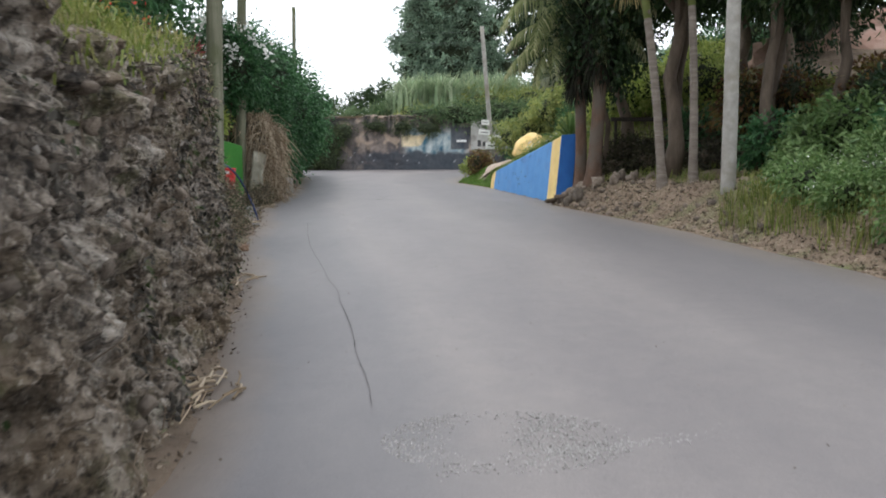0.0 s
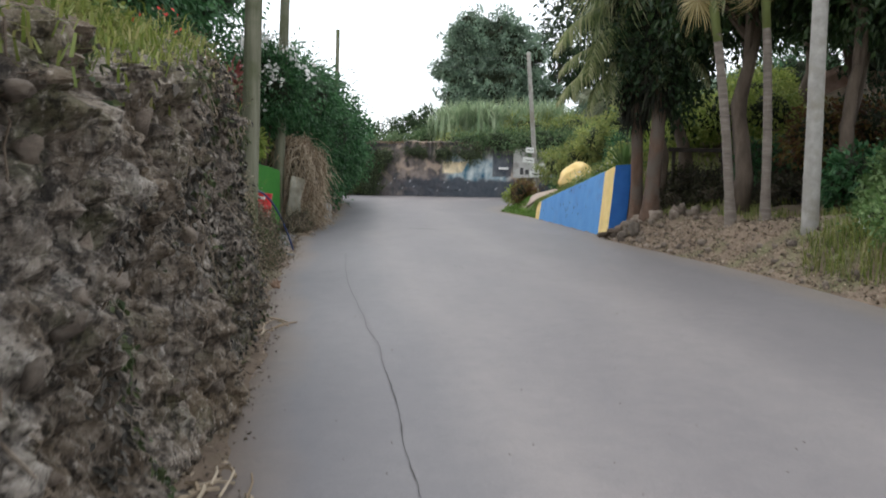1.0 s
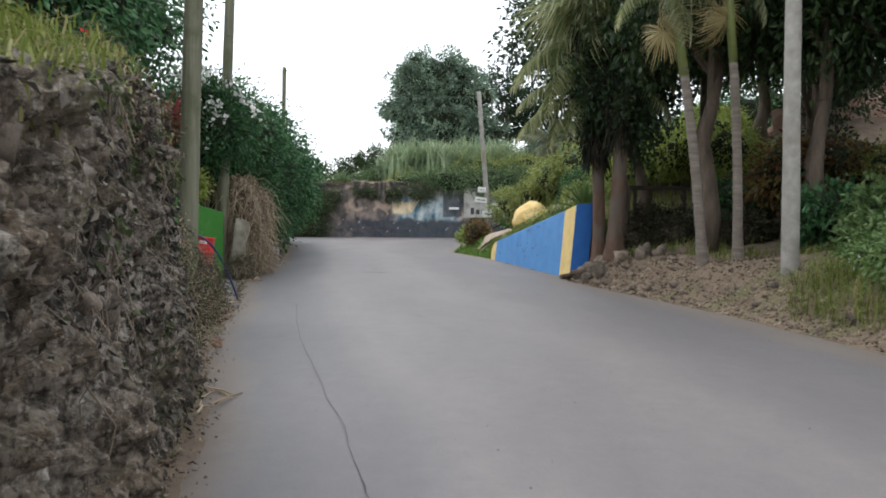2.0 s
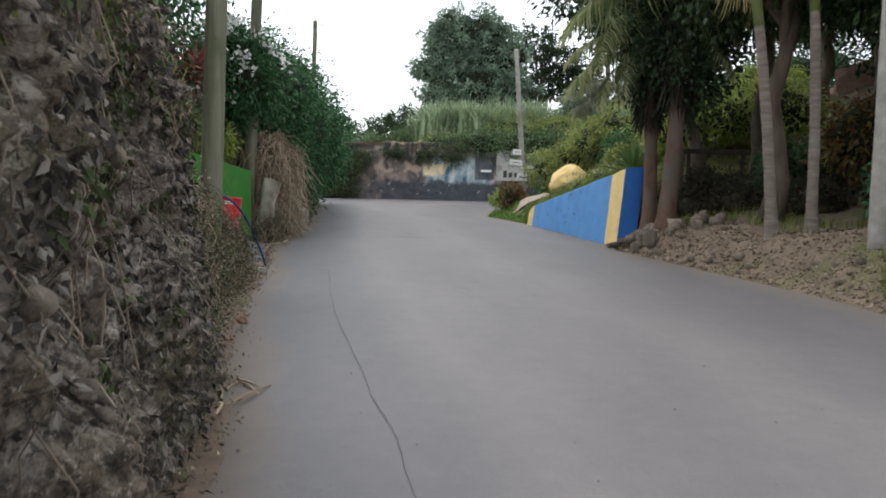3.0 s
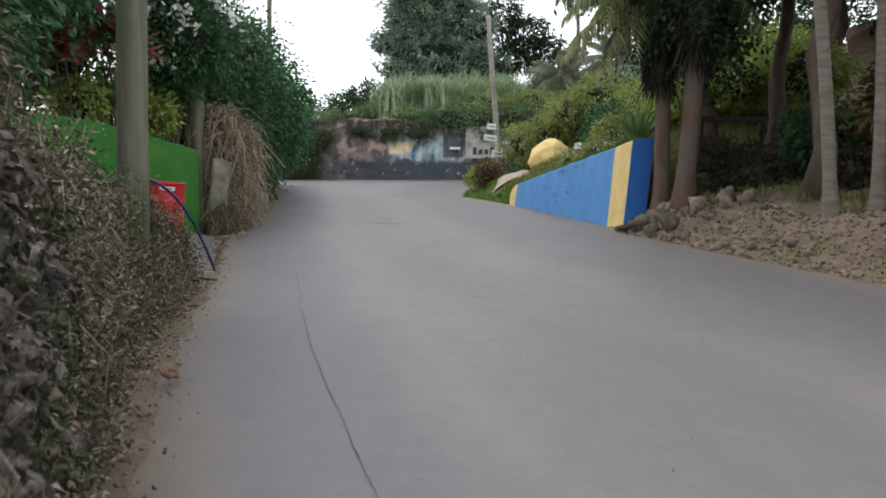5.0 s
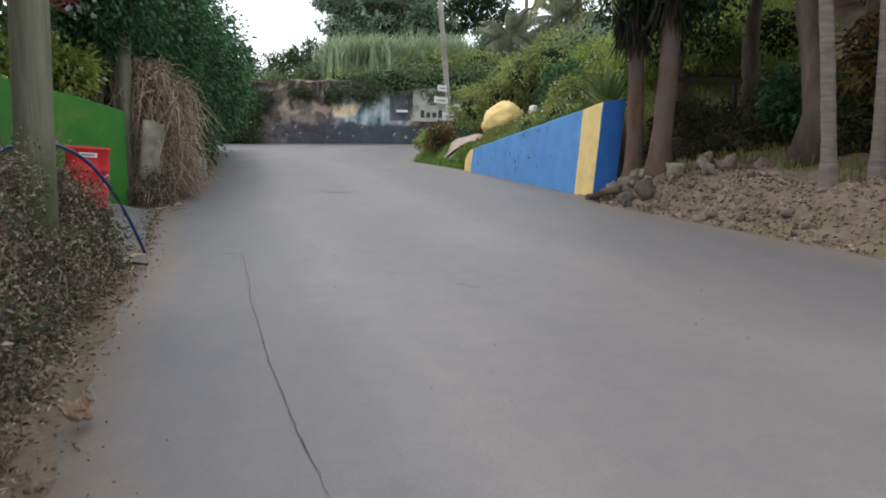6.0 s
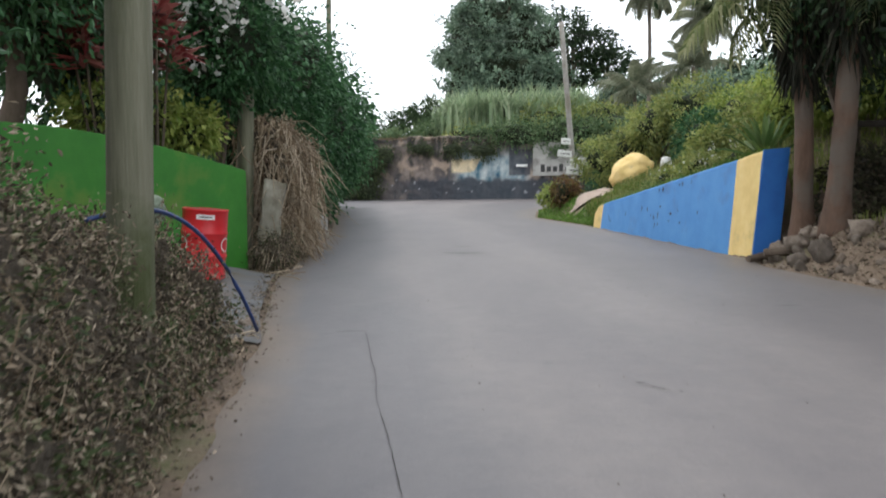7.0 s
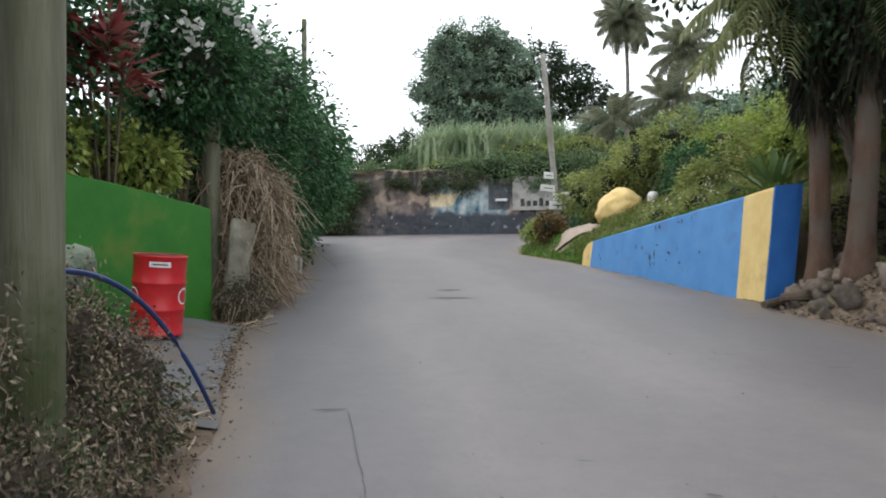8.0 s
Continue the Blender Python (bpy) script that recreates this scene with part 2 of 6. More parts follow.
TILEAF = foliage("red_leaves", [(0.12, 0.03, 0.03), (0.30, 0.045, 0.05), (0.42, 0.15, 0.13), (0.08, 0.06, 0.035)], 0.45, 0.3)
COPPER = foliage("copper_leaves", [(0.07, 0.035, 0.018), (0.14, 0.065, 0.03), (0.21, 0.15, 0.04), (0.09, 0.10, 0.025)], 0.5, 0.25)
PETAL = foliage("white_petals", [(0.72, 0.72, 0.68), (0.82, 0.82, 0.80)], 0.6, 0.3)
REDPETAL = foliage("red_petals", [(0.55, 0.03, 0.03), (0.7, 0.08, 0.06)], 0.6, 0.3)
# fill for hulls added inside foliage; dark tone stands in for inner shade
CORE = surface("foliage_fill", [(0.012, 0.02, 0.008), (0.032, 0.042, 0.018)], 8, 1.0, 1.0, 0.05)
# the same added hull fill in dry brown
CORE_DRY = surface("dry_foliage_fill", [(0.035, 0.028, 0.02), (0.10, 0.08, 0.055), (0.20, 0.16, 0.115)], 16, 1.0, 1.0, 0.05)
CLAY = surface("pink_clay", [(0.34, 0.20, 0.15), (0.46, 0.30, 0.24), (0.55, 0.40, 0.33)], 1.5, 0.95, 0.7, 0.05, (0.20, 0.15, 0.10), 0.7)
CABLE = surface("cable", [(0.02, 0.02, 0.02), (0.05, 0.05, 0.05)], 5, 0.6)
# dead fronds kept near-black: shade under the palm crowns is in this colour
SKIRT = foliage("shaded_dead_frond", [(0.010, 0.012, 0.007), (0.022, 0.023, 0.014), (0.05, 0.045, 0.03)], 0.9, 0.05)
SPRIG = foliage("dull_green", [(0.035, 0.055, 0.02), (0.06, 0.085, 0.03), (0.10, 0.12, 0.05)], 0.7, 0.2)
ROOT = foliage("dry_roots", [(0.12, 0.09, 0.065), (0.20, 0.155, 0.115), (0.30, 0.25, 0.19)], 0.9, 0.05)
MURAL = attribute_material("painted_wall")


# ---- mesh helpers ----
rng = np.random.default_rng(7)


def mesh(name, verts, faces, material, parent=None, label="", smooth=False):
    me = bpy.data.meshes.new(name)
    me.from_pydata([tuple(v) for v in np.asarray(verts, float).tolist()], [], faces if isinstance(faces, list) else faces.tolist())
    me.materials.append(material)
    if smooth:
        me.shade_smooth()
    ob = new(name, me)
    if parent:
        ob.parent = parent
    if label:
        ob["label"] = label
    return ob


def part(name, bm, material, parent=None, label="", smooth=False):
    me = bpy.data.meshes.new(name)
    bm.to_mesh(me)
    bm.free()
    me.materials.append(material)
    if smooth:
        me.shade_smooth()
    ob = new(name, me)
    if parent:
        ob.parent = parent
    if label:
        ob["label"] = label
    return ob


def thing(name, label, category, group="", at=(0, 0, 0)):
    ob = new(name)
    ob.location = at
    ob.empty_display_size = 0.2
    return tagged(ob, label, category, group)


def tube(points, radii, sides=8, wobble=0.0):
    """Verts and faces of a tube along points, closed at both ends."""
    pts = [Vector(p) for p in points]
    V, F = [], []
    for k, p in enumerate(pts):
        d = (pts[min(k + 1, len(pts) - 1)] - pts[max(k - 1, 0)]).normalized()
        a = d.orthogonal().normalized() if abs(d.z) < 0.9 else Vector((1, 0, 0)).cross(d).normalized()
        b = d.cross(a)
        r = radii[k] if hasattr(radii, "__len__") else radii
        for s in range(sides):
            an = 2 * math.pi * s / sides
            rr = r * (1 + wobble * noise.noise(Vector((p.x * 3 + math.cos(an), p.y * 3 + math.sin(an), p.z * 2.5))))
            V.append(p + rr * (math.cos(an) * a + math.sin(an) * b))
    n = len(pts)
    for k in range(n - 1):
        for s in range(sides):
            s2 = (s + 1) % sides
            F.append((k * sides + s, k * sides + s2, (k + 1) * sides + s2, (k + 1) * sides + s))
    F.append(tuple(range(sides))[::-1])
    F.append(tuple(range((n - 1) * sides, n * sides)))
    return V, F


def tubes(list_of):
    V, F = [], []
    for v, f in list_of:
        o = len(V)
        V += v
        F += [tuple(i + o for i in q) for q in f]
    return V, F


def unit(n):
    v = rng.normal(size=(n, 3))
    return v / np.linalg.norm(v, axis=1)[:, None]


def leaf_mesh(pos, way, length, width, fold=0.25):
    """One folded four-cornered leaf at each pos along way: verts, faces."""
    n = len(pos)
    way = way / (np.linalg.norm(way, axis=1)[:, None] + 1e-9)
    side = np.cross(way, unit(n))
    side /= np.linalg.norm(side, axis=1)[:, None] + 1e-9
    up = np.cross(side, way)
    L = (length * rng.uniform(0.6, 1.3, n))[:, None]
    W = (width * rng.uniform(0.7, 1.25, n))[:, None]
    mid = pos + way * L * 0.45
    V = np.empty((n, 4, 3))
    V[:, 0] = pos
    V[:, 1] = mid + side * W * 0.5 + up * L * fold * 0.4
    V[:, 2] = pos + way * L - np.array([0, 0, 1]) * L * 0.12
    V[:, 3] = mid - side * W * 0.5 + up * L * fold * 0.4
    F = np.arange(n * 4).reshape(n, 4)
    return V.reshape(-1, 3), F


def blades(pos, height, width, lean=0.35, bend=0.5):
    """Grass blades: two-segment strips."""
    n = len(pos)
    h = (height * rng.uniform(0.45, 1.25, n))[:, None]
    an = rng.uniform(0, 2 * math.pi, n)
    out = np.stack([np.cos(an), np.sin(an), np.zeros(n)], 1)
    side = np.stack([-np.sin(an), np.cos(an), np.zeros(n)], 1) * width * 0.5
    ln = rng.uniform(0, lean, n)[:, None]
    mid = pos + out * ln * h * 0.5 + np.array([0, 0, 1]) * h * 0.6
    tip = pos + out * (ln + bend * rng.uniform(0.2, 1, n)[:, None]) * h + np.array([0, 0, 1]) * h * (1.0 - 0.3 * bend)
    V = np.stack([pos - side, pos + side, mid + side * 0.8, mid - side * 0.8, tip], 1).reshape(-1, 3)
    i = np.arange(n)[:, None] * 5
    quads = (i + np.array([0, 1, 2, 3])).tolist()
    tris = (i + np.array([3, 2, 4])).tolist()
    return V, quads + tris


def blob_points(blobs, n, shell=0.45, clump=0.0, per=14):
    """Points in lumpy ellipsoids, mostly near their skin; with clump they gather into tufts. Returns places and outward ways."""
    vol = np.array([b[1][0] * b[1][1] + b[1][1] * b[1][2] + b[1][0] * b[1][2] for b in blobs])
    m = max(1, n // per) if clump else n
    which = rng.choice(len(blobs), m, p=vol / vol.sum())
    c = np.array([b[0] for b in blobs], float)[which]
    r = np.array([b[1] for b in blobs], float)[which]
    d = unit(m)
    rad = 1 - shell * rng.random(m) ** 1.5
    rad *= 1 + 0.16 * np.sin(d[:, 0] * 5 + which) * np.sin(d[:, 1] * 6 + 2 * which) + 0.12 * np.sin(d[:, 2] * 9 + 3 * which) + rng.normal(0, 0.05, m)
    p = c + d * r * rad[:, None]
    if clump:
        p = np.repeat(p, per, 0) + rng.normal(0, clump, (m * per, 3))
        d = np.repeat(d, per, 0)
    return p, d


def lump(center, radii, sub=3, rough=0.25, freq=1.2, seed=0.0, flat=None):
    """A rough rounded mass as a bmesh."""
    bm = bmesh.new()
    bmesh.ops.create_icosphere(bm, subdivisions=sub, radius=1.0)
    for v in bm.verts:
        q = v.co * freq + Vector((seed, seed * 1.7, seed * 0.3))
        k = 1 + rough * noise.fractal(q, 0.8, 2.0, 4) + rough * 0.5 * noise.noise(q * 3)
        v.co = Vector((v.co.x * radii[0] * k, v.co.y * radii[1] * k, v.co.z * radii[2] * k))
        if flat is not None and v.co.z < flat:
            v.co.z = flat
        v.co += Vector(center)
    return bm


def shrub(name, label, category, blobs, n, size, material, group="", core=CORE, clump=0.12, down=0.25, flowers=None, stems=True, narrow=0.5, hull=0.72):
    """A bush: stems, an added dark hull inside and a skin of leaves."""
    x = sum(b[0][0] for b in blobs) / len(blobs)
    y = sum(b[0][1] for b in blobs) / len(blobs)
    root = thing(name, label, category, group, (x, y, ground_z(x, y)))
    base = Vector(root.location)
    inv = Matrix.Translation(-base)
    if stems:
        ts = [tube([base + Vector((0, 0, -0.1)), base.lerp(Vector(b[0]), 0.5) + Vector((0.05, 0, 0.1)), Vector(b[0])], [0.05, 0.035, 0.015], 6) for b in blobs]
        v, f = tubes(ts)
        mesh("stem", [inv @ q for q in v], f, BARK_DARK, root)
    # added hull behind the leaves closes gaps and darkens the inside
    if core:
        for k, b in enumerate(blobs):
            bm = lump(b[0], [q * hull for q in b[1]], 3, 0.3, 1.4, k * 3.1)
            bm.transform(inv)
            part("fill_hull", bm, core, root)
    p, d = blob_points(blobs, n, 0.32, clump)
    way = d + unit(len(p)) * 0.8 + np.array([0, 0, -down])
    V, F = leaf_mesh(p - np.array(base), way, size, size * narrow)
    tagged(mesh("foliage", V, F, material, root), kind="stuff")
    if flowers:
        mat, cnt, fs, top = flowers
        p, d = blob_points(blobs, cnt, 0.02, 0.07, 7)
        keep = d[:, 2] > top
        p, d = p[keep] + d[keep] * 0.2, d[keep]
        V, F = leaf_mesh(p - np.array(base), d + unit(len(p)) * 0.9, fs, fs * 0.9)
        tagged(mesh("blossom", V, F, mat, root), kind="stuff")
    return root


def tree(name, label, base, top, blobs, n, size, material, bark=BARK_DARK, radius=0.16, core=CORE, clump=0.3, category="tree", group="", hull=0.6, down=0.3, narrow=0.5, per=14):
    """A tree: tapered trunk, limbs to each part of the crown, leaves in tufts."""
    root = thing(name, label, category, group, base)
    b0 = Vector(base)
    t0 = Vector(top)
    inv = Matrix.Translation(-b0)
    pts = [b0 + Vector((0, 0, -0.15))] + [b0.lerp(t0, k / 6) + Vector((0.12 * math.sin(k * 1.7 + base[0]), 0.12 * math.cos(k * 2.1 + base[1]), 0)) for k in range(1, 7)]
    v, f = tube(pts, [radius * (1.35 if k == 0 else 1 - 0.09 * k) for k in range(7)], 10, 0.25)
    mesh("trunk", [inv @ q for q in v], f, bark, root, smooth=True)
    ts = []
    for k, b in enumerate(blobs):
        st = b0.lerp(t0, 0.6 + 0.4 * (k % 3) / 2)
        e = Vector(b[0])
        ts.append(tube([st, st.lerp(e, 0.5) + Vector((0, 0, 0.15)), e, e + Vector((0.3 * b[1][0], -0.2 * b[1][1], 0.5 * b[1][2]))], [radius * 0.5, radius * 0.35, radius * 0.2, 0.02], 6))
    v, f = tubes(ts)
    mesh("limb", [inv @ q for q in v], f, bark, root)
    # added dark hull makes the crown opaque
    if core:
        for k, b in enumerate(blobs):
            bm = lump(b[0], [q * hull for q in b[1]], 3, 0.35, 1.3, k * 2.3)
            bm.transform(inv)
            part("fill_hull", bm, core, root)
    p, d = blob_points(blobs, n, 0.4, clump, per)
    V, F = leaf_mesh(p - np.array(base), d + unit(len(p)) * 0.9 + np.array([0, 0, -down]), size, size * narrow)
    tagged(mesh("crown", V, F, material, root), kind="stuff")
    return root


# ---- plan of the place ----
def road_z(y):
    return 0.0185 * y + 0.0144 * max(0.0, y - 42) if y < 70 else 0.0185 * y + 0.40


def left_x(y):
    return float(np.interp(y, (-30, -4, 3.5, 8, 11, 15.5, 20.5, 29, 45, 60, 70), (-1.2, -0.95, -1.28, -2.15, -3.0, -3.8, -4.9, -5.7, -8.2, -13, -30)))


def right_x(y):
    return float(np.interp(y, (-30, 0, 9, 15, 19, 22, 23.4, 33.8, 40, 45, 50, 55, 60, 70), (5.7, 5.6, 5.2, 4.55, 3.75, 3.2, 3.38, 2.05, 0.75, 1.2, 3.0, 8, 20, 30)))


def smooth(a, b, x):
    t = min(1.0, max(0.0, (x - a) / (b - a)))
    return t * t * (3 - 2 * t)


def wall_top(y):
    return 2.43 + (1.27 - 2.43) * (y - 23.4) / 10.4


def bank_top(y):
    """Height of the bank over the road on the rock side."""
    return float(np.interp(y, (-30, 6.6, 8.2, 9.5, 13.3, 15.4), (2.45, 2.35, 1.75, 1.35, 1.15, 0.0)))


def ground_z(x, y):
    r = road_z(y)
    xl, xr = left_x(y), right_x(y)
    if y > 60.3:
        return 5.1 + 0.5 * smooth(60.3, 64, y) + 0.03 * (min(y, 100) - 60) + 0.02 * min(max(0.0, x), 100)
    if xl <= x <= xr:
        e = min(x - xl, xr - x)
        return r - 0.06 * smooth(0.0, 0.35, e) + 0.012
    lumps = 0.12 * noise.fractal(Vector((x * 0.7, y * 0.7, 3)), 1.0, 2.0, 4)
    if x < xl:
        s = xl - x
        if y < 15.5:
            near = smooth(8.0, 11.5, y)
            h = bank_top(y) * (smooth(0.42, 0.75, s) * (1 - near) + smooth(0.15, 1.3, s) * near)
            return r + h + smooth(0.5, 1.5, s) * (lumps + 0.38 * min(max(0, s - 0.7), 5) + 0.1 * min(max(0, s - 5.7), 40))
        if y < 22:
            behind = smooth(0.12, 0.35, (-5.7 - x) - (21.5 - y) * 0.47)
            return r + 0.015 + 1.5 * behind + behind * 0.25 * min(max(0, s - 2.5), 20)
        return r + 0.5 * smooth(0.1, 1.2, s) + lumps * smooth(0.1, 0.6, s) + 0.2 * min(max(0, s - 1.5), 30)
    s = x - xr
    if y < 23.8:
        h = 0.72 * smooth(0.0, 1.15, s) + 0.12 * min(max(0, s - 1), 3) + 0.22 * min(max(0.0, s - 3.2), 8)
        h *= smooth(3.0, 0.0, abs(y - 16)) * 0.12 + 0.95
        return r + h + smooth(0.1, 0.8, s) * lumps * 1.2
    if y < 34.2 and s < 0.23:
        return r - 0.05
    if y < 34.2:
        low = r + 0.95 + 0.12 * min(s, 3) + 0.22 * min(max(0.0, s - 3.2), 8)
        f = smooth(23.6, 29.0, y) if s > 1.0 else 1.0
        return (1 - f) * (low + lumps) + f * (wall_top(min(y, 33.8)) - 0.16 + 0.42 * min(max(0.0, s - 0.3), 9) + 0.12 * min(max(0.0, s - 9), 40) + lumps * smooth(0.3, 1, s))
    k = 0.05 + 0.37 * smooth(46, 36, y)
    rise = 0.25 * smooth(0.1, 0.9, s) + k * min(max(0.0, s - 0.6), 9) + 0.1 * min(max(0.0, s - 9), 40)
    rise += 0.24 * smooth(0.2, 1.3, s) * smooth(46, 41, y)
    return r + rise + lumps * smooth(0.3, 1, s) * 0.8


def spread(x0, x1, y0, y1, n, lift=0.0, keep=None):
    out = []
    while len(out) < n:
        x, y = rng.uniform(x0, x1), rng.uniform(y0, y1)
        if keep is None or keep(x, y):
            out.append((x, y, ground_z(x, y) + lift))
    return np.array(out)


# ---- ground ----
gx = np.concatenate([[-900, -400, -150, -80, -50, -35, -25, -19, -15, -12.5], np.arange(-11, 13.01, 0.22), [14.5, 17, 20, 25, 32, 45, 70, 130, 400, 900]])
gy = np.concatenate([[-400, -150, -60, -30, -20, -14, -10], np.arange(-7, 40, 0.22), np.arange(40, 60, 0.5), [60.2, 60.45, 61.5, 63, 66, 70, 76, 84, 95, 120, 170, 300, 600, 1200]])
GV = [(x, y, ground_z(x, y)) for y in gy for x in gx]
W = len(gx)
GF = [(j * W + i, j * W + i + 1, (j + 1) * W + i + 1, (j + 1) * W + i) for j in range(len(gy) - 1) for i in range(W - 1)]
tagged(mesh("ground", GV, GF, SOIL, smooth=True), "bare brown earth and rough grass banks", "ground", kind="structure")

# ---- road ----
RV, RF, RU = [], [], []
ys = np.concatenate([np.arange(-30, 60.01, 0.3), [60.4]])
across = 40
for y in ys:
    for k in range(across + 1):
        u = k / across
        xl, xr = left_x(y), right_x(y)
        ragged = 0.10 * noise.noise(Vector((y * 1.3, 0, 5))) * (1 - u) + 0.14 * noise.noise(Vector((y * 1.1, 4, 1))) * u
        x = xl + (xr - xl) * u + (ragged if k in (0, across) else 0)
        edge = 0.035 if k in (0, across) else 0.0
        RV.append((x, y, road_z(y) + 0.02 + 0.03 * math.sin(math.pi * u) - edge + 0.006 * noise.noise(Vector((x * 0.8, y * 0.5, 0)))))
        RU.append((u, y))
n = across + 1
RF = [(j * n + i, j * n + i + 1, (j + 1) * n + i + 1, (j + 1) * n + i) for j in range(len(ys) - 1) for i in range(across)]
road = mesh("road", RV, RF, ASPHALT, smooth=True)
uvl = road.data.uv_layers.new(name="across")
for lp in road.data.loops:
    uvl.data[lp.index].uv = RU[lp.vertex_index]
tagged(road, "worn grey asphalt road with dusty edges", "road", kind="structure")


def road_top(x, y):
    xl, xr = left_x(y), right_x(y)
    return road_z(y) + 0.02 + 0.03 * math.sin(math.pi * min(1, max(0, (x - xl) / (xr - xl))))


def crack(name, x_of, y0, y1, step, width, label):
    V, F = [], []
    ys_ = np.arange(y0, y1, step)
    for k, y in enumerate(ys_):
        x = x_of(y) + 0.03 * noise.noise(Vector((y * 1.2, 1, 7))) + 0.012 * noise.noise(Vector((y * 9, 2, 3)))
        w = width * max(0.12, 0.25 + 1.4 * abs(noise.noise(Vector((y * 3.1, 8, 2)))))
        if k in (0, len(ys_) - 1):
            w *= 0.2
        V += [(x - w, y, road_top(x, y) + 0.008), (x + w, y, road_top(x, y) + 0.008)]
    for k in range(len(ys_) - 1):
        F.append((2 * k, 2 * k + 1, 2 * k + 3, 2 * k + 2))
    return mesh(name, V, F, CRACK, road, label)


crack("crack", lambda y: -0.41 - 0.21 * (y - 4.4) + 0.06 * math.sin((y - 4.4) * 0.6), 4.2, 16.2, 0.06, 0.0050, "long dark crack along a patched strip")


# cross marks and worn scuffs on the asphalt
def scuff(x, y, lx, ly, an):
    V = []
    c, s = math.cos(an), math.sin(an)
    m = 9
    for k in range(m):
        u = k / (m - 1) * 2 - 1
        w = ly * (1 - u * u) * (0.6 + 0.7 * abs(noise.noise(Vector((x + u * 4, y, 2)))))
        for sg in (-1, 1):
            px, py = x + u * lx * c - sg * w * s, y + u * lx * s + sg * w * c
            V.append((px, py, road_top(px, py) + 0.012))
    return mesh("scuff", V, [(2 * k, 2 * k + 1, 2 * k + 3, 2 * k + 2) for k in range(m - 1)], CRACK, road)


for a in ((-1.98, 24.1, 0.5, 0.07, -0.12), (-2.05, 25.6, 0.25, 0.06, 0.1), (1.75, 17.6, 0.13, 0.012, 0.2), (-2.98, 16.15, 0.16, 0.018, 0.05)):
    scuff(*a)
for a in ((-0.62, 14.2, 0.05, 0.016, -0.4), (-0.55, 14.09, 0.03, 0.014, -0.6), (-0.5, 14.05, 0.04, 0.015, -0.3), (-0.4, 13.97, 0.022, 0.012, -0.5), (-1.2, 14.8, 0.06, 0.008, -0.1)):
    scuff(*a)


def pebbles(name, label, centres, size, material, sink=0.3):
    """Loose grains scattered on a surface, one mesh."""
    V, F = [], []
    for c in centres:
        s = size * rng.uniform(0.4, 1.5)
        o = len(V)
        q = rng.normal(0, 0.25, (6, 3))
        base = np.array([(1, 0, 0), (0, 1, 0), (-1, 0, 0), (0, -1, 0), (0, 0, 0.8), (0, 0, -0.8)]) + q
        V += (base * s + np.array(c) + np.array([0, 0, s * sink])).tolist()
        for a in range(4):
            F += [(o + a, o + (a + 1) % 4, o + 4), (o + (a + 1) % 4, o + a, o + 5)]
    return tagged(mesh(name, V, F, material), label, "gravel", kind="stuff")


# ---- rock bank beside the road ----
bank = thing("rock_bank", "rough grey-brown coral rock bank with roots beside the road", "rock bank", at=(left_x(3), 3, road_z(3)))
bank["kind"] = "structure"
BI = Matrix.Translation(-Vector(bank.location))
ny, nz = 860, 140
y0, y1 = -5.0, 10.2


def rock_top(y):
    return float(np.interp(y, (-5, 2.3, 3.2, 5.0, 6.2, 7.2, 8.0, 9.0, 10.2), (2.5, 2.42, 2.0, 2.0, 2.3, 2.4, 2.05, 1.7, 1.15)))


def rock_at(y, v):
    """A place on the rock face: v from the foot (0) over the brow (1)."""
    top = rock_top(y)
    z = top * min(v / 0.88, 1.0)
    back = 0.16 * (z / 2.5) ** 1.5 + max(0, v - 0.88) * 5.5
    q = Vector((0.4 * z, y, z))
    deep = 0.20 * noise.fractal(q * 0.9, 0.9, 2.0, 3) + 0.13 * noise.fractal(q * 2.4, 0.8, 2.0, 4) - 0.12 * abs(noise.noise(q * 4.0)) + 0.05
    deep += 0.035 * noise.noise(q * 10.0) - 0.05 * abs(noise.noise(Vector((q.x * 17, q.y * 17, q.z * 11))))
    w = q + 0.10 * Vector((noise.noise(q * 3.1), noise.noise(q * 3.3 + Vector((4, 0, 0))), noise.noise(q * 2.9 + Vector((0, 7, 0)))))
    d1 = noise.voronoi(Vector((w.x, w.y, w.z * 0.8)) * 4.2)[0]
    d2 = noise.voronoi(w * 9.5)[0]
    deep += 0.17 * (min(0.45, d1[1] - d1[0]) - 0.2) + 0.10 * (min(0.35, d2[1] - d2[0]) - 0.15)
    deep += 0.045 * noise.noise(Vector((q.x * 21, q.y * 24, q.z * 13)))
    ribs = (0.08 * noise.noise(Vector((0, y * 4.2, z * 0.55))) + 0.05 * noise.noise(Vector((3, y * 11, z * 1.5)))) * smooth(8.5, 6.0, y)
    foot = 0.10 * smooth(0.5, 0.0, z)
    x = left_x(y) - 0.16 - 0.10 * smooth(5, 8, y) - back + (deep + ribs) * (0.5 + 0.5 * smooth(0, 0.4, z)) + foot
    return Vector((x, y, road_z(y) - 0.04 + z + max(0, v - 0.88) * 1.2 + (0.12 * noise.noise(Vector((y * 2, 3, v * 9))) if v > 0.8 else 0)))


KV = [BI @ rock_at(y0 + (y1 - y0) * j / ny, k / nz) for j in range(ny + 1) for k in range(nz + 1)]
KF = [(j * (nz + 1) + k, j * (nz + 1) + k + 1, (j + 1) * (nz + 1) + k + 1, (j + 1) * (nz + 1) + k) for j in range(ny) for k in range(nz)]
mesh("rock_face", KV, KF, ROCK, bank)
# stones standing proud of the face
stone_meshes = []
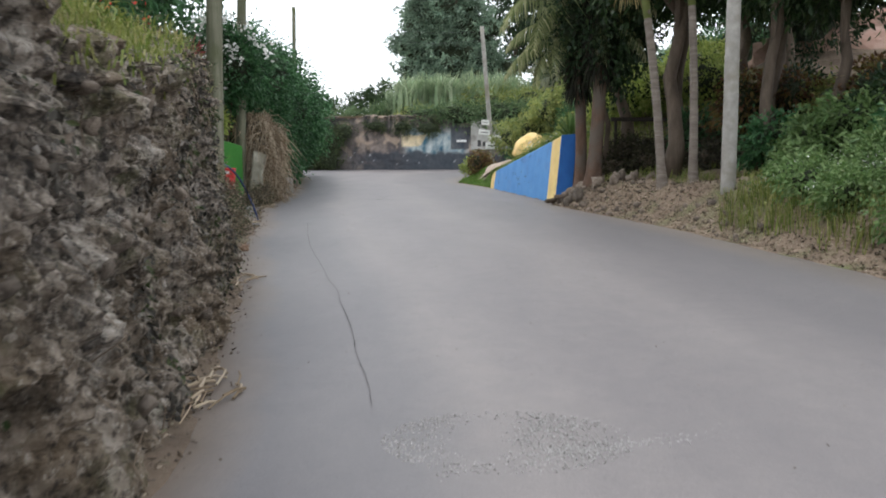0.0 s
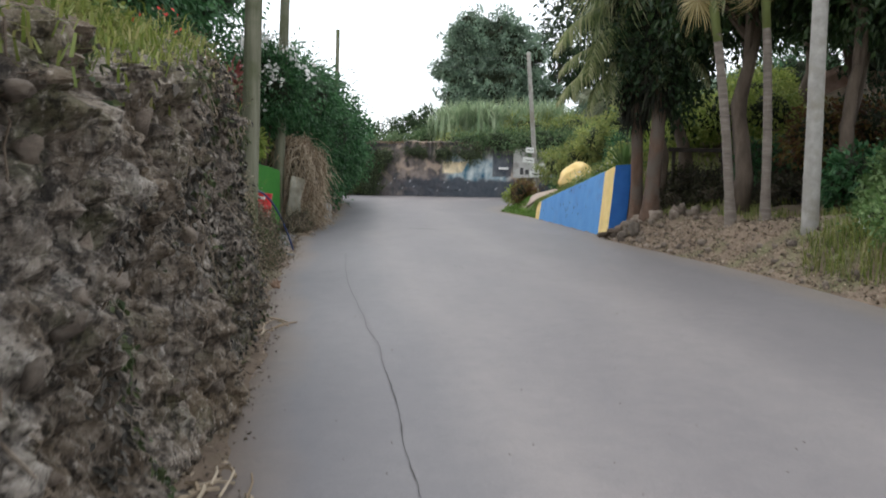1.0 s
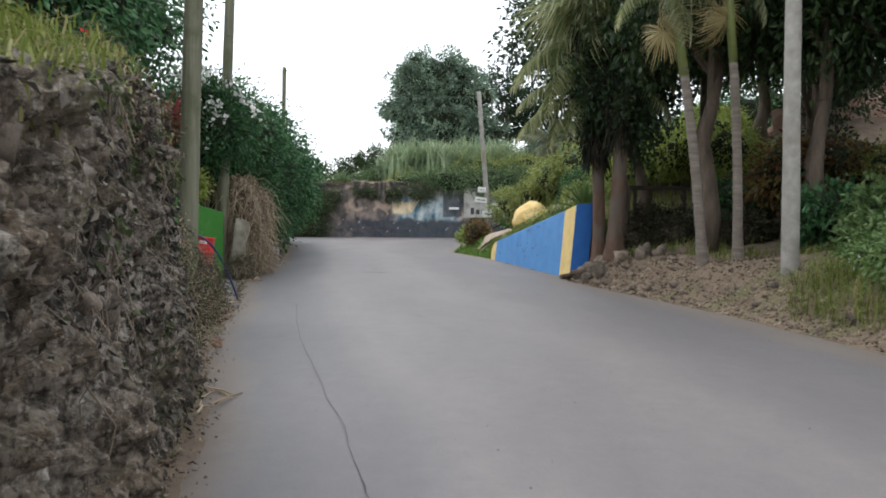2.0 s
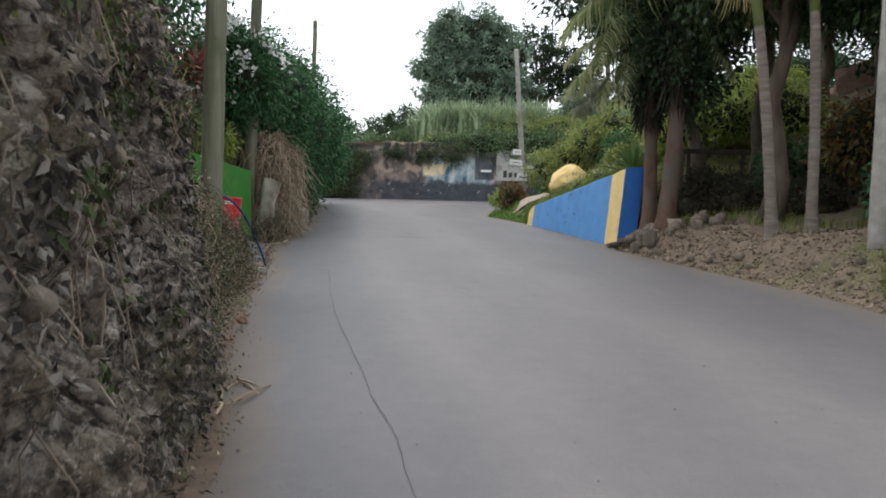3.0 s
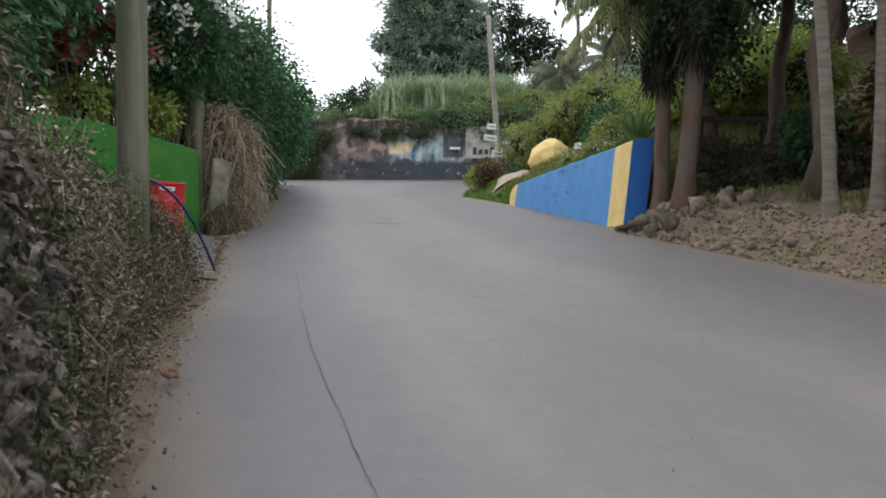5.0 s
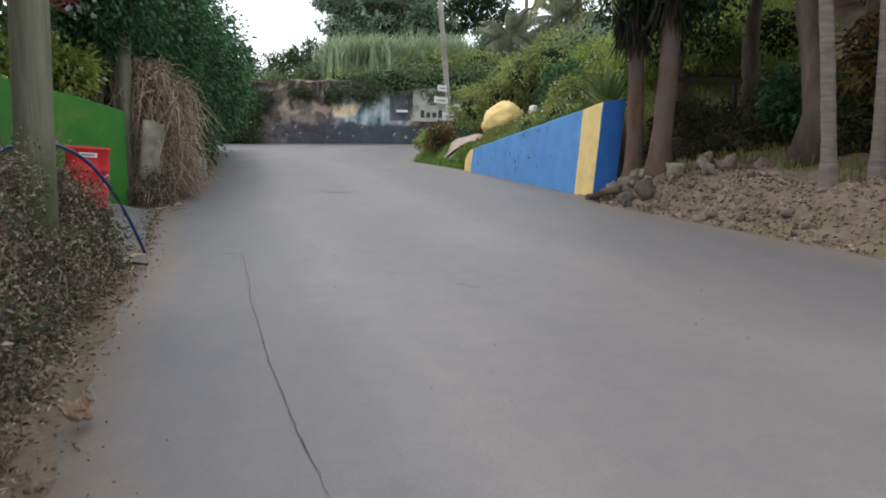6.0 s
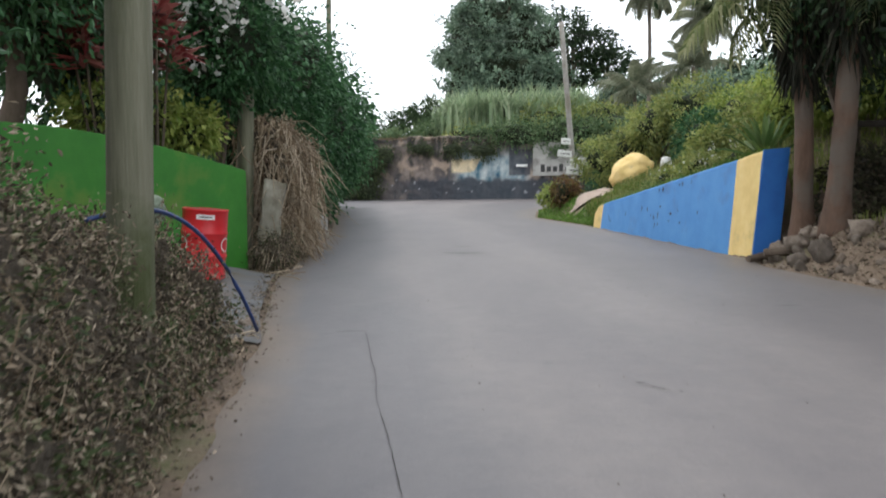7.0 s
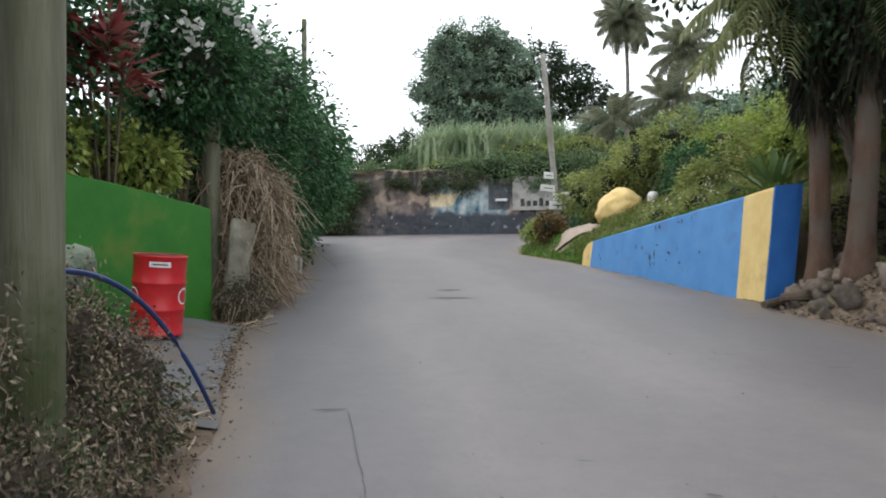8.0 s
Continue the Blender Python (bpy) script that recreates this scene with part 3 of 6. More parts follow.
for k in range(8):
    bm = lump((0, 0, 0), (1, 0.8, 0.75), 2, 0.55, 1.6, k * 5.3)
    me = bpy.data.meshes.new("stone")
    bm.to_mesh(me)
    bm.free()
    me.materials.append(STONE)
    me.shade_smooth()
    stone_meshes.append(me)


def stone(parent, place, size, inv=Matrix(), name="stone"):
    ob = new(name, stone_meshes[int(rng.integers(8))])
    ob.matrix_basis = inv @ Matrix.LocRotScale(Vector(place), Euler(rng.uniform(0, 6.28, 3).tolist()), Vector((size * rng.uniform(0.7, 1.3), size * rng.uniform(0.7, 1.3), size * rng.uniform(0.6, 1.1))))
    if parent:
        ob.parent = parent
    return ob


for k in range(260):
    y = rng.uniform(0.8, 9.8)
    v = rng.uniform(0.03, 0.84)
    p = rock_at(y, v)
    s = rng.uniform(0.025, 0.06)
    stone(bank, (p.x - s * 0.15, p.y, p.z), s, BI)
# roots and dead vines hanging down the face
ts = []
for k in range(60):
    y = rng.uniform(2.6, 10.0) if k < 30 else rng.uniform(5.5, 8.6)
    v1 = rng.uniform(0.35, 0.95)
    v0 = max(0.02, v1 - rng.uniform(0.15, 0.6))
    pts = []
    for q in range(9):
        p = rock_at(y + 0.05 * math.sin(q * 0.8 + k) * rng.uniform(0.3, 1), v1 + (v0 - v1) * q / 8)
        pts.append(BI @ (p + Vector((rng.uniform(0.015, 0.06), 0, 0))))
    r = rng.uniform(0.002, 0.005)
    ts.append(tube(pts, r, 5))
v, f = tubes(ts)
tagged(mesh("root_tangle", v, f, ROOT, bank, "pale hanging roots and dead vines"), kind="stuff")
# dead leaf litter caught in the face
pos, live = [], []
for k in range(17000):
    y = rng.uniform(0.6, 10.1)
    v_ = rng.random() ** 0.8 * 0.95
    p = rock_at(y, v_)
    patch = noise.noise(Vector((y * 1.3, v_ * 3.0, 11)))
    if patch > 0.05 + 0.3 * rng.random() - 0.55 * smooth(6.0, 7.6, y):
        (live if noise.noise(Vector((y * 1.9, v_ * 4.0, 2))) > 0.12 else pos).append(BI @ (p + Vector((rng.uniform(0, 0.06), 0, 0))))
for nm, q, mat, lb in (("withered_foliage", pos, DEADIVY, "withered grey-brown creeper leaves on the rock"), ("creeper_foliage", live, SPRIG, "dull green creeper leaves on the rock")):
    q = np.array(q)
    V, F = leaf_mesh(q, unit(len(q)) * 0.8 + np.array([0.3, 0, -0.8]), 0.050, 0.030)
    ob = mesh(nm, V, F, mat)
    ob.location = bank.location
    tagged(ob, lb, "creeper", kind="stuff")
# grass and creeper on the brow
pos = []
while len(pos) < 24000:
    y = rng.uniform(-2, 8.6)
    if noise.noise(Vector((y * 0.8, 1, 4))) + 0.35 < rng.uniform(-0.3, 0.6):
        continue
    p = rock_at(y, rng.uniform(0.78, 1.0) if rng.random() < 0.6 else 1.0)
    pos.append((p.x + rng.uniform(-0.5, 0.03), p.y, p.z + rng.uniform(-0.05, 0.15)))
V, F = blades(np.array(pos), 0.10, 0.012, 0.9, 1.2)
tagged(mesh("bank_grass", V, F, GRASS), "short mossy yellow-green grass over the rock brow", "grass", kind="stuff")
pos = spread(-6.5, -1.6, 0.5, 9.5, 15000, 0, lambda x, y: x < left_x(y) - 0.7)
V, F = blades(pos, 0.17, 0.012, 0.9, 1.2)
tagged(mesh("slope_grass", V, F, GRASS), "olive-green grass on the slope above the rock", "grass", kind="stuff")
for k, (x, y, r) in enumerate(((-2.75, 4.4, 0.42), (-2.95, 6.0, 0.45), (-3.4, 7.4, 0.42), (-2.5, 2.6, 0.38))):
    z = road_z(y) + 2.3
    shrub("bank_shrub", "olive-green creeping shrub on top of the rock bank", "shrub", [((x, y, z), (r, r * 1.3, r * 0.7)), ((x - 0.6, y + 0.4, z + 0.35), (r * 1.2, r * 1.2, r * 0.8))], 3500, 0.07, GRASS if k % 2 else SHRUBLEAF, "bank shrubs", clump=0.08)

# ---- bramble between the rock and the driveway ----
def bramble(name, label, blobs, n, group="brambles"):
    x, y = blobs[0][0][0], blobs[0][0][1]
    root = thing(name, label, "bramble", group, (x, y, ground_z(x, y)))
    inv = Matrix.Translation(-Vector(root.location))
    for k, b in enumerate(blobs):
        bm = lump(b[0], [q * 0.8 for q in b[1]], 4, 0.35, 1.8, k * 3.7)
        bm.transform(inv)
        part("fill_hull", bm, CORE_DRY, root)
    p, d = blob_points(blobs, int(n * 2.5), 0.34, 0.07)
    V, F = leaf_mesh(p - np.array(root.location), d * 0.6 + unit(len(p)) + np.array([0, 0, -0.4]), 0.038, 0.016)
    tagged(mesh("withered_foliage", V, F, DEADLEAF, root), kind="stuff")
    p, d = blob_points(blobs, n // 4, 0.15, 0.07)
    V, F = leaf_mesh(p - np.array(root.location), d + unit(len(p)) * 0.8, 0.05, 0.022)
    tagged(mesh("green_growth", V, F, SPRIG, root, "sparse dull green leaves"), kind="stuff")
    p, d = blob_points(blobs, n // 22, 0.15)
    ts = []
    for a, b in zip(p, d):
        a = Vector(a - np.array(root.location))
        e = a + Vector((rng.normal(-0.04, 0.06), rng.normal(0, 0.12), -rng.uniform(0.1, 0.4)))
        ts.append(tube([a, a.lerp(e, 0.5) + Vector(b) * 0.08, e], [0.004, 0.004, 0.002], 3))
    v, f = tubes(ts)
    tagged(mesh("stem_tangle", v, f, STRAW, root), kind="stuff")
    return root


bramble("bramble", "tangled withered brown bramble over a stony bank", [((-3.15, 9.4, 0.85), (0.42, 0.8, 0.95)), ((-3.5, 10.3, 0.85), (0.42, 0.9, 0.95)), ((-3.4, 9.5, 1.45), (0.5, 0.7, 0.5))], 16000)
bramble("bramble", "grey-brown dry creeper crowning the rock brow", [((-2.55, 6.9, 2.25), (0.35, 0.6, 0.38)), ((-2.75, 7.7, 2.2), (0.4, 0.6, 0.42)), ((-3.05, 8.5, 1.95), (0.4, 0.6, 0.42))], 9000)
bramble("bramble", "tangled withered brown bramble beside the pole", [((-3.82, 11.5, 0.8), (0.4, 0.8, 1.0)), ((-4.15, 12.6, 0.75), (0.42, 0.8, 1.0))], 15000)
bramble("bramble", "low heap of withered bramble and cut stems", [((-4.35, 14.35, 0.72), (0.42, 0.7, 0.72)), ((-4.8, 15.0, 0.8), (0.5, 0.7, 0.62)), ((-4.08, 14.8, 0.6), (0.28, 0.5, 0.55))], 17000)
bramble("bramble", "small heap of dry litter against the concrete stub", [((-5.2, 21.75, 0.6), (0.35, 0.45, 0.4)), ((-5.25, 22.6, 0.7), (0.3, 0.5, 0.4))], 5000)
bramble("bramble", "low skirt of withered creeper along the road edge", [((left_x(y) - 0.42, y, road_z(y) + 0.16 + 0.10 * math.sin(y * 3)), (0.24, 0.55, 0.42)) for y in (8.6, 9.5, 10.4, 11.3, 12.2, 13.1, 14.0)], 20000)
# litter along the road's foot
pos = []
for k in range(2000):
    y = rng.uniform(1.5, 24)
    x = left_x(y) + abs(rng.normal(0, 0.12)) - 0.2
    pos.append((x, y, max(road_top(x, y), ground_z(x, y)) + 0.01))
for k in range(1500):
    y = rng.uniform(15.8, 25.5)
    x = left_x(y) - 0.12 + rng.normal(0, 0.13)
    pos.append((x, y, max(road_top(x, y), ground_z(x, y)) + 0.015))
pos = np.array(pos)
w = unit(len(pos)) * np.array([1, 1, 0.25])
V, F = leaf_mesh(pos, w, 0.055, 0.018, 0.5)
tagged(mesh("leaf_litter", V, F, DEADLEAF), "dry brown leaves and stems along the road edge", "litter", kind="stuff")
pos = [(x, y, road_top(x, y)) for x, y in zip(rng.uniform(-3.5, 4.0, 500), rng.uniform(2.5, 24, 500)) if left_x(y) < x < right_x(y)]
pebbles("road_grit", "scattered small pebbles on the asphalt", pos, 0.005, STONE)
pos = [(x, y, road_top(x, y)) for x, y in ((0.34 + 0.62 * math.sqrt(q) * math.cos(a), 3.68 + 0.42 * math.sqrt(q) * math.sin(a)) for q, a in zip(rng.random(3400), rng.uniform(0, 6.283, 3400))) if noise.noise(Vector((x * 2.3, y * 3.1, 5))) > rng.uniform(-0.45, 0.35)]
pos += [(x, 3.36 + 0.34 * (x - 0.2) + rng.normal(0, 0.045), road_top(x, 3.4)) for x in rng.uniform(0.0, 2.0, 600)]
pebbles("loose_gravel", "loose pale gravel on a broken patch of asphalt", pos, 0.0068, GRAVEL)
pos = []
for k in range(700):
    y = rng.uniform(2, 22)
    x = left_x(y) + abs(rng.normal(0, 0.12)) - 0.05
    pos.append((x, y, road_top(x, y)))
pebbles("edge_grit", "small stones and grit along the road edge", pos, 0.009, STONE)


def dead_leaf(x, y, size, label):
    bm = bmesh.new()
    bmesh.ops.create_grid(bm, x_segments=9, y_segments=9, size=size)
    for v_ in bm.verts:
        rr = math.hypot(v_.co.x, v_.co.y) / size
        v_.co.z = size * (0.75 * rr * rr + 0.45 * noise.noise(v_.co / size * 2.1 + Vector((x, y, 0)))) + size * 0.35
        k = 1 + 0.25 * noise.noise(v_.co / size * 1.5) - 0.22 * rr
        v_.co.x *= k
        v_.co.y *= 0.8 * k
    bmesh.ops.solidify(bm, geom=bm.faces[:], thickness=0.003)
    ob = part("dead_leaf", bm, LEAF_BROWN)
    ob.location = (x, y, road_top(x, y))
    ob.rotation_euler = (0.25, 0.2, x * 3)
    return tagged(ob, label, "leaf")


LEAF_BROWN = surface("brown_leaf", [(0.16, 0.095, 0.06), (0.29, 0.19, 0.13), (0.42, 0.31, 0.23)], 18, 0.8, 0.5, 0.004)
dead_leaf(-2.84, 11.15, 0.095, "large curled brown dead leaf on the road edge")


def sticks(x, y, n_, ln, label, spread_=0.25):
    ts = []
    z = road_top(x, y)
    for k in range(n_):
        an = rng.normal(1.6, 0.4)
        c = Vector((rng.normal(0, spread_ * 0.4), rng.normal(0, spread_), 0.01 + 0.008 * (k % 5)))
        d = Vector((math.cos(an), math.sin(an), rng.normal(0, 0.06))) * ln * rng.uniform(0.4, 1)
        ts.append(tube([c - d * 0.5, c + Vector((0.01, 0.02, 0.012)), c + d * 0.5], rng.uniform(0.004, 0.011), 5))
    v, f = tubes(ts)
    ob = mesh("twig_pile", v, f, STRAW)
    ob.location = (x, y, z)
    return tagged(ob, label, "twigs", kind="stuff")


sticks(-1.42, 4.55, 26, 0.35, "pile of pale dry twigs at the foot of the rock")
sticks(-2.2, 8.7, 9, 0.5, "few pale broken sticks at the road edge", 0.2)
sticks(-3.95, 15.6, 14, 0.35, "small pale heap of cut stems by the hose end")
sticks(-4.9, 21.3, 22, 0.5, "fallen dry stems at the foot of the dead vines", 0.5)

# broken pale slabs and stones where the driveway meets the bramble
for k in range(16):
    y = rng.uniform(14.6, 16.6)
    x = left_x(y) - rng.uniform(0.0, 0.45)
    r = rng.uniform(0.03, 0.085)
    ob = stone(None, (x, y, max(ground_z(x, y), road_z(y)) + r * 0.35), r, name="rubble_stone")
    tagged(ob, "pale dusty broken stone beside the bramble", "stone", "rubble stones")

# ---- poles ----
def pole(name, label, foot, top, r, material, bands=()):
    root = thing(name, label, "pole", at=foot)
    a, b = Vector((0, 0, -0.3)), Vector(top) - Vector(foot)
    v, f = tube([a.lerp(b, k / 14) for k in range(15)], [r * (1.06 - 0.22 * k / 14) for k in range(15)], 18, 0.05)
    mesh("shaft", v, f, material, root, smooth=True)
    for h in bands:
        c = a.lerp(b, h)
        bm = bmesh.new()
        bmesh.ops.create_cone(bm, cap_ends=True, segments=18, radius1=r * 1.03, radius2=r * 1.03, depth=0.03)
        bm.transform(Matrix.Translation(c))
        part("band", bm, CABLE, root)
    return root


pole("utility_pole", "weathered greenish wooden utility pole by the bramble", (-4.06, 13.75, 0.3), (-3.88, 13.85, 9.0), 0.145, WOODPOLE)
pole("utility_pole", "weathered wooden pole behind the green wall", (-5.80, 22.1, 0.6), (-5.55, 22.1, 8.2), 0.14, WOODPOLE)
pole("utility_pole", "thin dark pole rising over the hedge", (-6.9, 36, 0.9), (-6.8, 36, 8.8), 0.10, WOODPOLE)
pole("utility_pole", "pale concrete roadside pole on the dirt bank", (5.62, 15.2, 0.9), (5.55, 15.1, 8.5), 0.14, CONCRETE)
signpost = pole("sign_post", "leaning grey pole carrying small white signs", (2.9, 44, 0.9), (2.15, 44, 9.35), 0.13, CONCRETE)
for dx, z, w_, h_, an, tilt in ((-0.25, 4.05, 0.5, 0.28, 0.3, 0.06), (-0.30, 3.50, 0.7, 0.30, 0.2, 0.1), (0.42, 3.95 - 0.8, 1.0, 0.36, -0.1, -0.02), (0.12, 2.75, 0.75, 0.36, 0.0, 0.05)):
    bm = bmesh.new()
    bmesh.ops.create_cube(bm, size=1)
    bmesh.ops.scale(bm, vec=(w_, 0.03, h_), verts=bm.verts)
    bmesh.ops.bevel(bm, geom=bm.edges[:], offset=0.012, segments=1, affect="EDGES")
    bm.transform(Matrix.LocRotScale(Vector((dx - 0.28, -0.17, z - 0.9)), Euler((0, tilt, an)), None))
    sg = part("sign_board", bm, WHITE, signpost)
    bm = bmesh.new()
    bmesh.ops.create_cube(bm, size=1)
    bmesh.ops.scale(bm, vec=(w_ * 0.6, 0.006, h_ * 0.12), verts=bm.verts)
    bm.transform(Matrix.LocRotScale(Vector((dx - 0.28, -0.19, z - 0.9)), Euler((0, tilt, an)), None))
    part("lettering_bar", bm, CABLE, sg)
for k, (a, b, sag) in enumerate((((2.18, 44, 9.1), (-6.8, 36, 8.7), 0.45), ((2.22, 44, 8.6), (-6.8, 36, 8.2), 0.5), ((2.2, 44, 8.9), (15, 62, 12.5), 0.5))):
    pts = [Vector(a).lerp(Vector(b), q / 20) - Vector((0, 0, sag * 4 * (q / 20) * (1 - q / 20))) for q in range(21)]
    v, f = tube(pts, 0.009, 5)
    tagged(mesh("overhead_cable", v, f, CABLE), "thin dark overhead cable strung between poles", "cable", "overhead cables")

# ---- driveway: green wall, drum, hose ----
gwall = thing("green_wall", "bright green painted low garden wall", "wall", at=(-5.56, 21.5, road_z(21.5)))
P0, P1 = Vector((-5.56, 21.5)), Vector((-7.5, 17.4))
dv = (P1 - P0)
nv = Vector((-dv.y, dv.x)).normalized()
if nv.x > 0:
    nv = -nv
bm = bmesh.new()
rows = []
for k in range(41):
    s = k / 40
    q = P0 + dv * s
    top = 2.09 + 0.46 * math.sin(min(1, s * 1.15) * math.pi / 2) + 0.008 * noise.noise(Vector((s * 9, 0, 0)))
    ring = []
    for o, z in ((0, 0.3), (0, top - 0.02), (0.03, top), (0.17, top), (0.2, top - 0.02), (0.2, 0.3)):
        ring.append(bm.verts.new((q.x + nv.x * o - gwall.location.x, q.y + nv.y * o - gwall.location.y, z - gwall.location.z)))
    rows.append(ring)
for k in range(40):
    for a in range(5):
        bm.faces.new((rows[k][a], rows[k + 1][a], rows[k + 1][a + 1], rows[k][a + 1]))
bm.faces.new(rows[0])
bm.faces.new(rows[-1][::-1])
bmesh.ops.recalc_face_normals(bm, faces=bm.faces)
part("wall_body", bm, GREEN, gwall)
# pale concrete slab leaning behind its end
bm = bmesh.new()
bmesh.ops.create_cube(bm, size=1)
bmesh.ops.scale(bm, vec=(0.34, 0.24, 1.45), verts=bm.verts)
bmesh.ops.subdivide_edges(bm, edges=bm.edges[:], cuts=4, use_grid_fill=True)
for v_ in bm.verts:
    v_.co += 0.06 * Vector((noise.noise(v_.co * 4), noise.noise(v_.co * 4 + Vector((5, 0, 0))), noise.noise(v_.co * 3)))
gp = part("gate_stub", bm, STUB, smooth=True)
gp.matrix_world = pose(-5.30, 22.0, 1.18, 0, 8, 10)
tagged(gp, "pale weathered concrete gate stub beside the green wall", "gate post")
# apron
AV, AF = [], []
for j in range(15):
    for i in range(13):
        y = 15.7 + 5.2 * j / 14
        x = left_x(y) + 0.12 - (0.1 + 1.9 * i / 12) * smooth(15.4, 17.5, y) * 1.2
        AV.append((x, y, max(min(ground_z(x, y), road_z(y) + 0.1), road_z(y)) + 0.02 + 0.125 * smooth(0.1, 0.8, left_x(y) - x) * smooth(15.8, 17.2, y) + 0.01 * noise.noise(Vector((x * 3, y * 3, 0)))))
AF = [(j * 13 + i, j * 13 + i + 1, (j + 1) * 13 + i + 1, (j + 1) * 13 + i) for j in range(14) for i in range(12)]
APRON = surface("old_concrete", [(0.085, 0.088, 0.092), (0.13, 0.133, 0.138), (0.18, 0.18, 0.18)], 3, 0.85, 0.4, 0.01, (0.12, 0.10, 0.08), 1.5, fine=40)
tagged(mesh("driveway", AV, AF, APRON, smooth=True), "cracked grey concrete driveway apron", "pavement", kind="structure")

drum = thing("oil_drum", "red steel oil drum with a white label, standing tilted", "drum", at=(-5.48, 19.1, road_z(19.1) + 0.205))
bm = bmesh.new()
prof = [(0.0, 0.0), (0.275, 0.0), (0.287, 0.012), (0.287, 0.03), (0.28, 0.04)]
for hz in (0.29, 0.58):
    prof += [(0.28, hz - 0.025), (0.290, hz - 0.008), (0.290, hz + 0.008), (0.28, hz + 0.025)]
prof += [(0.28, 0.845), (0.287, 0.855), (0.289, 0.872), (0.283, 0.882), (0.272, 0.876), (0.270, 0.86), (0.0, 0.86)]
seg = 40
rings = []
for r, z in prof:
    rings.append([bm.verts.new((r * math.cos(2 * math.pi * s / seg), r * math.sin(2 * math.pi * s / seg), z)) for s in range(seg)] if r else [bm.verts.new((0, 0, z))])
for a, b in zip(rings, rings[1:]):
    for s in range(seg):
        s2 = (s + 1) % seg
        if len(a) == 1:
            bm.faces.new((a[0], b[s2], b[s]))
        elif len(b) == 1:
            bm.faces.new((a[s], a[s2], b[0]))
        else:
            bm.faces.new((a[s], a[s2], b[s2], b[s]))
bmesh.ops.recalc_face_normals(bm, faces=bm.faces)
part("shell", bm, RED, drum, smooth=True)


def on_drum(name, pts, material, label, r=0.2845):
    """A patch wrapped on the drum from angle and height pairs in a grid."""
    V = [(r * math.cos(a), r * math.sin(a), z) for row in pts for a, z in row]
    m = len(pts[0])
    F = [(j * m + i, j * m + i + 1, (j + 1) * m + i + 1, (j + 1) * m + i) for j in range(len(pts) - 1) for i in range(m - 1)]
    return mesh(name, V, F, material, drum, label)


face = math.atan2(10.1 - 19.1, -2.03 + 5.36)
on_drum("label_patch", [[(face - 0.40 + 0.80 * i / 10, z) for i in range(11)] for z in (0.755, 0.815)], WHITE, "white paper label")
on_drum("print_bar", [[(face - 0.28 + 0.56 * i / 8, z) for i in range(9)] for z in (0.778, 0.792)], DRUM_DARK, "", 0.2865)
for c in (-1.12, 1.12):
    on_drum("ring_mark", [[(face + c + rr * math.cos(q * math.pi / 8) / 0.28, 0.44 + rr * math.sin(q * math.pi / 8)) for q in range(17)] for rr in (0.075, 0.092)], WHITE, "white painted ring")
# dark disc inside the rim stands in for the shade of the open top
bm = bmesh.new()
bmesh.ops.create_cone(bm, cap_ends=True, segments=40, radius1=0.268, radius2=0.268, depth=0.01)
bmesh.ops.translate(bm, vec=(0, 0, 0.868), verts=bm.verts)
part("top_disc", bm, DRUM_DARK, drum, "dark disc for the shaded open top")
drum.rotation_euler = (0, radians(4.5), 0)
drum.scale = (1.06, 1.06, 1.06)

pts = []
for k in range(22):
    s = k / 21
    x = -4.25 + 0.48 * s ** 0.8
    y = 13.62 + 2.1 * s
    pts.append((x, y, 1.50 + 0.16 * math.sin(s * 3.0) - 1.10 * s ** 2.2))
v, f = tube(pts, 0.017, 10)
tagged(mesh("blue_hose", v, f, HOSE, smooth=True), "dark blue plastic water pipe arching out of the bramble", "pipe")
bo = part("boulder", lump((0, 0, 0), (0.16, 0.2, 0.15), 4, 0.25, 1.3, 9.0), surface("mossy_stone", [(0.08, 0.11, 0.075), (0.16, 0.20, 0.145), (0.25, 0.29, 0.23)], 5, 0.9, 0.6, 0.02), smooth=True)
bo.location = (-4.58, 15.25, 1.52)
tagged(bo, "grey-green mossy boulder lying on the bramble heap", "boulder")

# dead vine heap
vine = thing("dead_vines", "tall heap of dry straw-coloured dead vines", "vines", at=(-5.3, 23.2, ground_z(-5.3, 23.2)))
VI = np.array(vine.location)
vb = [((-5.42, 22.9, 2.1), (0.42, 0.7, 0.85)), ((-5.45, 24.0, 1.9), (0.5, 1.0, 1.1)), ((-5.5, 23.2, 1.2), (0.5, 1.1, 0.75)), ((-5.6, 22.7, 2.7), (0.35, 0.4, 0.35))]
for k, b in enumerate(vb):
    bm = lump(b[0], [q * 0.78 for q in b[1]], 3, 0.35, 1.5, k)
    bm.transform(Matrix.Translation(-Vector(vine.location)))
    part("fill_hull", bm, CORE_DRY, vine)
p, d = blob_points(vb, 1500, 0.12)
ts = []
for a, b in zip(p, d):
    a = Vector(a - VI)
    ln = rng.uniform(0.3, 1.5)
    ln = min(ln, max(0.15, a.z))
    e = a + Vector((rng.normal(0.06, 0.30), rng.normal(0, 0.4), -ln * rng.uniform(0.5, 1)))
    ts.append(tube([a + Vector((-0.1, 0, -0.05)), a + Vector(b) * 0.08, a.lerp(e, 0.5) + Vector(b) * rng.uniform(0.02, 0.22) + Vector((0, 0, rng.uniform(-0.1, 0.15))), e], [0.006, 0.011, 0.009, 0.004], 4))
v, f = tubes(ts)
tagged(mesh("stem_tangle", v, f, STRAW, vine), kind="stuff")
p, d = blob_points(vb, 11000, 0.25, 0.10)
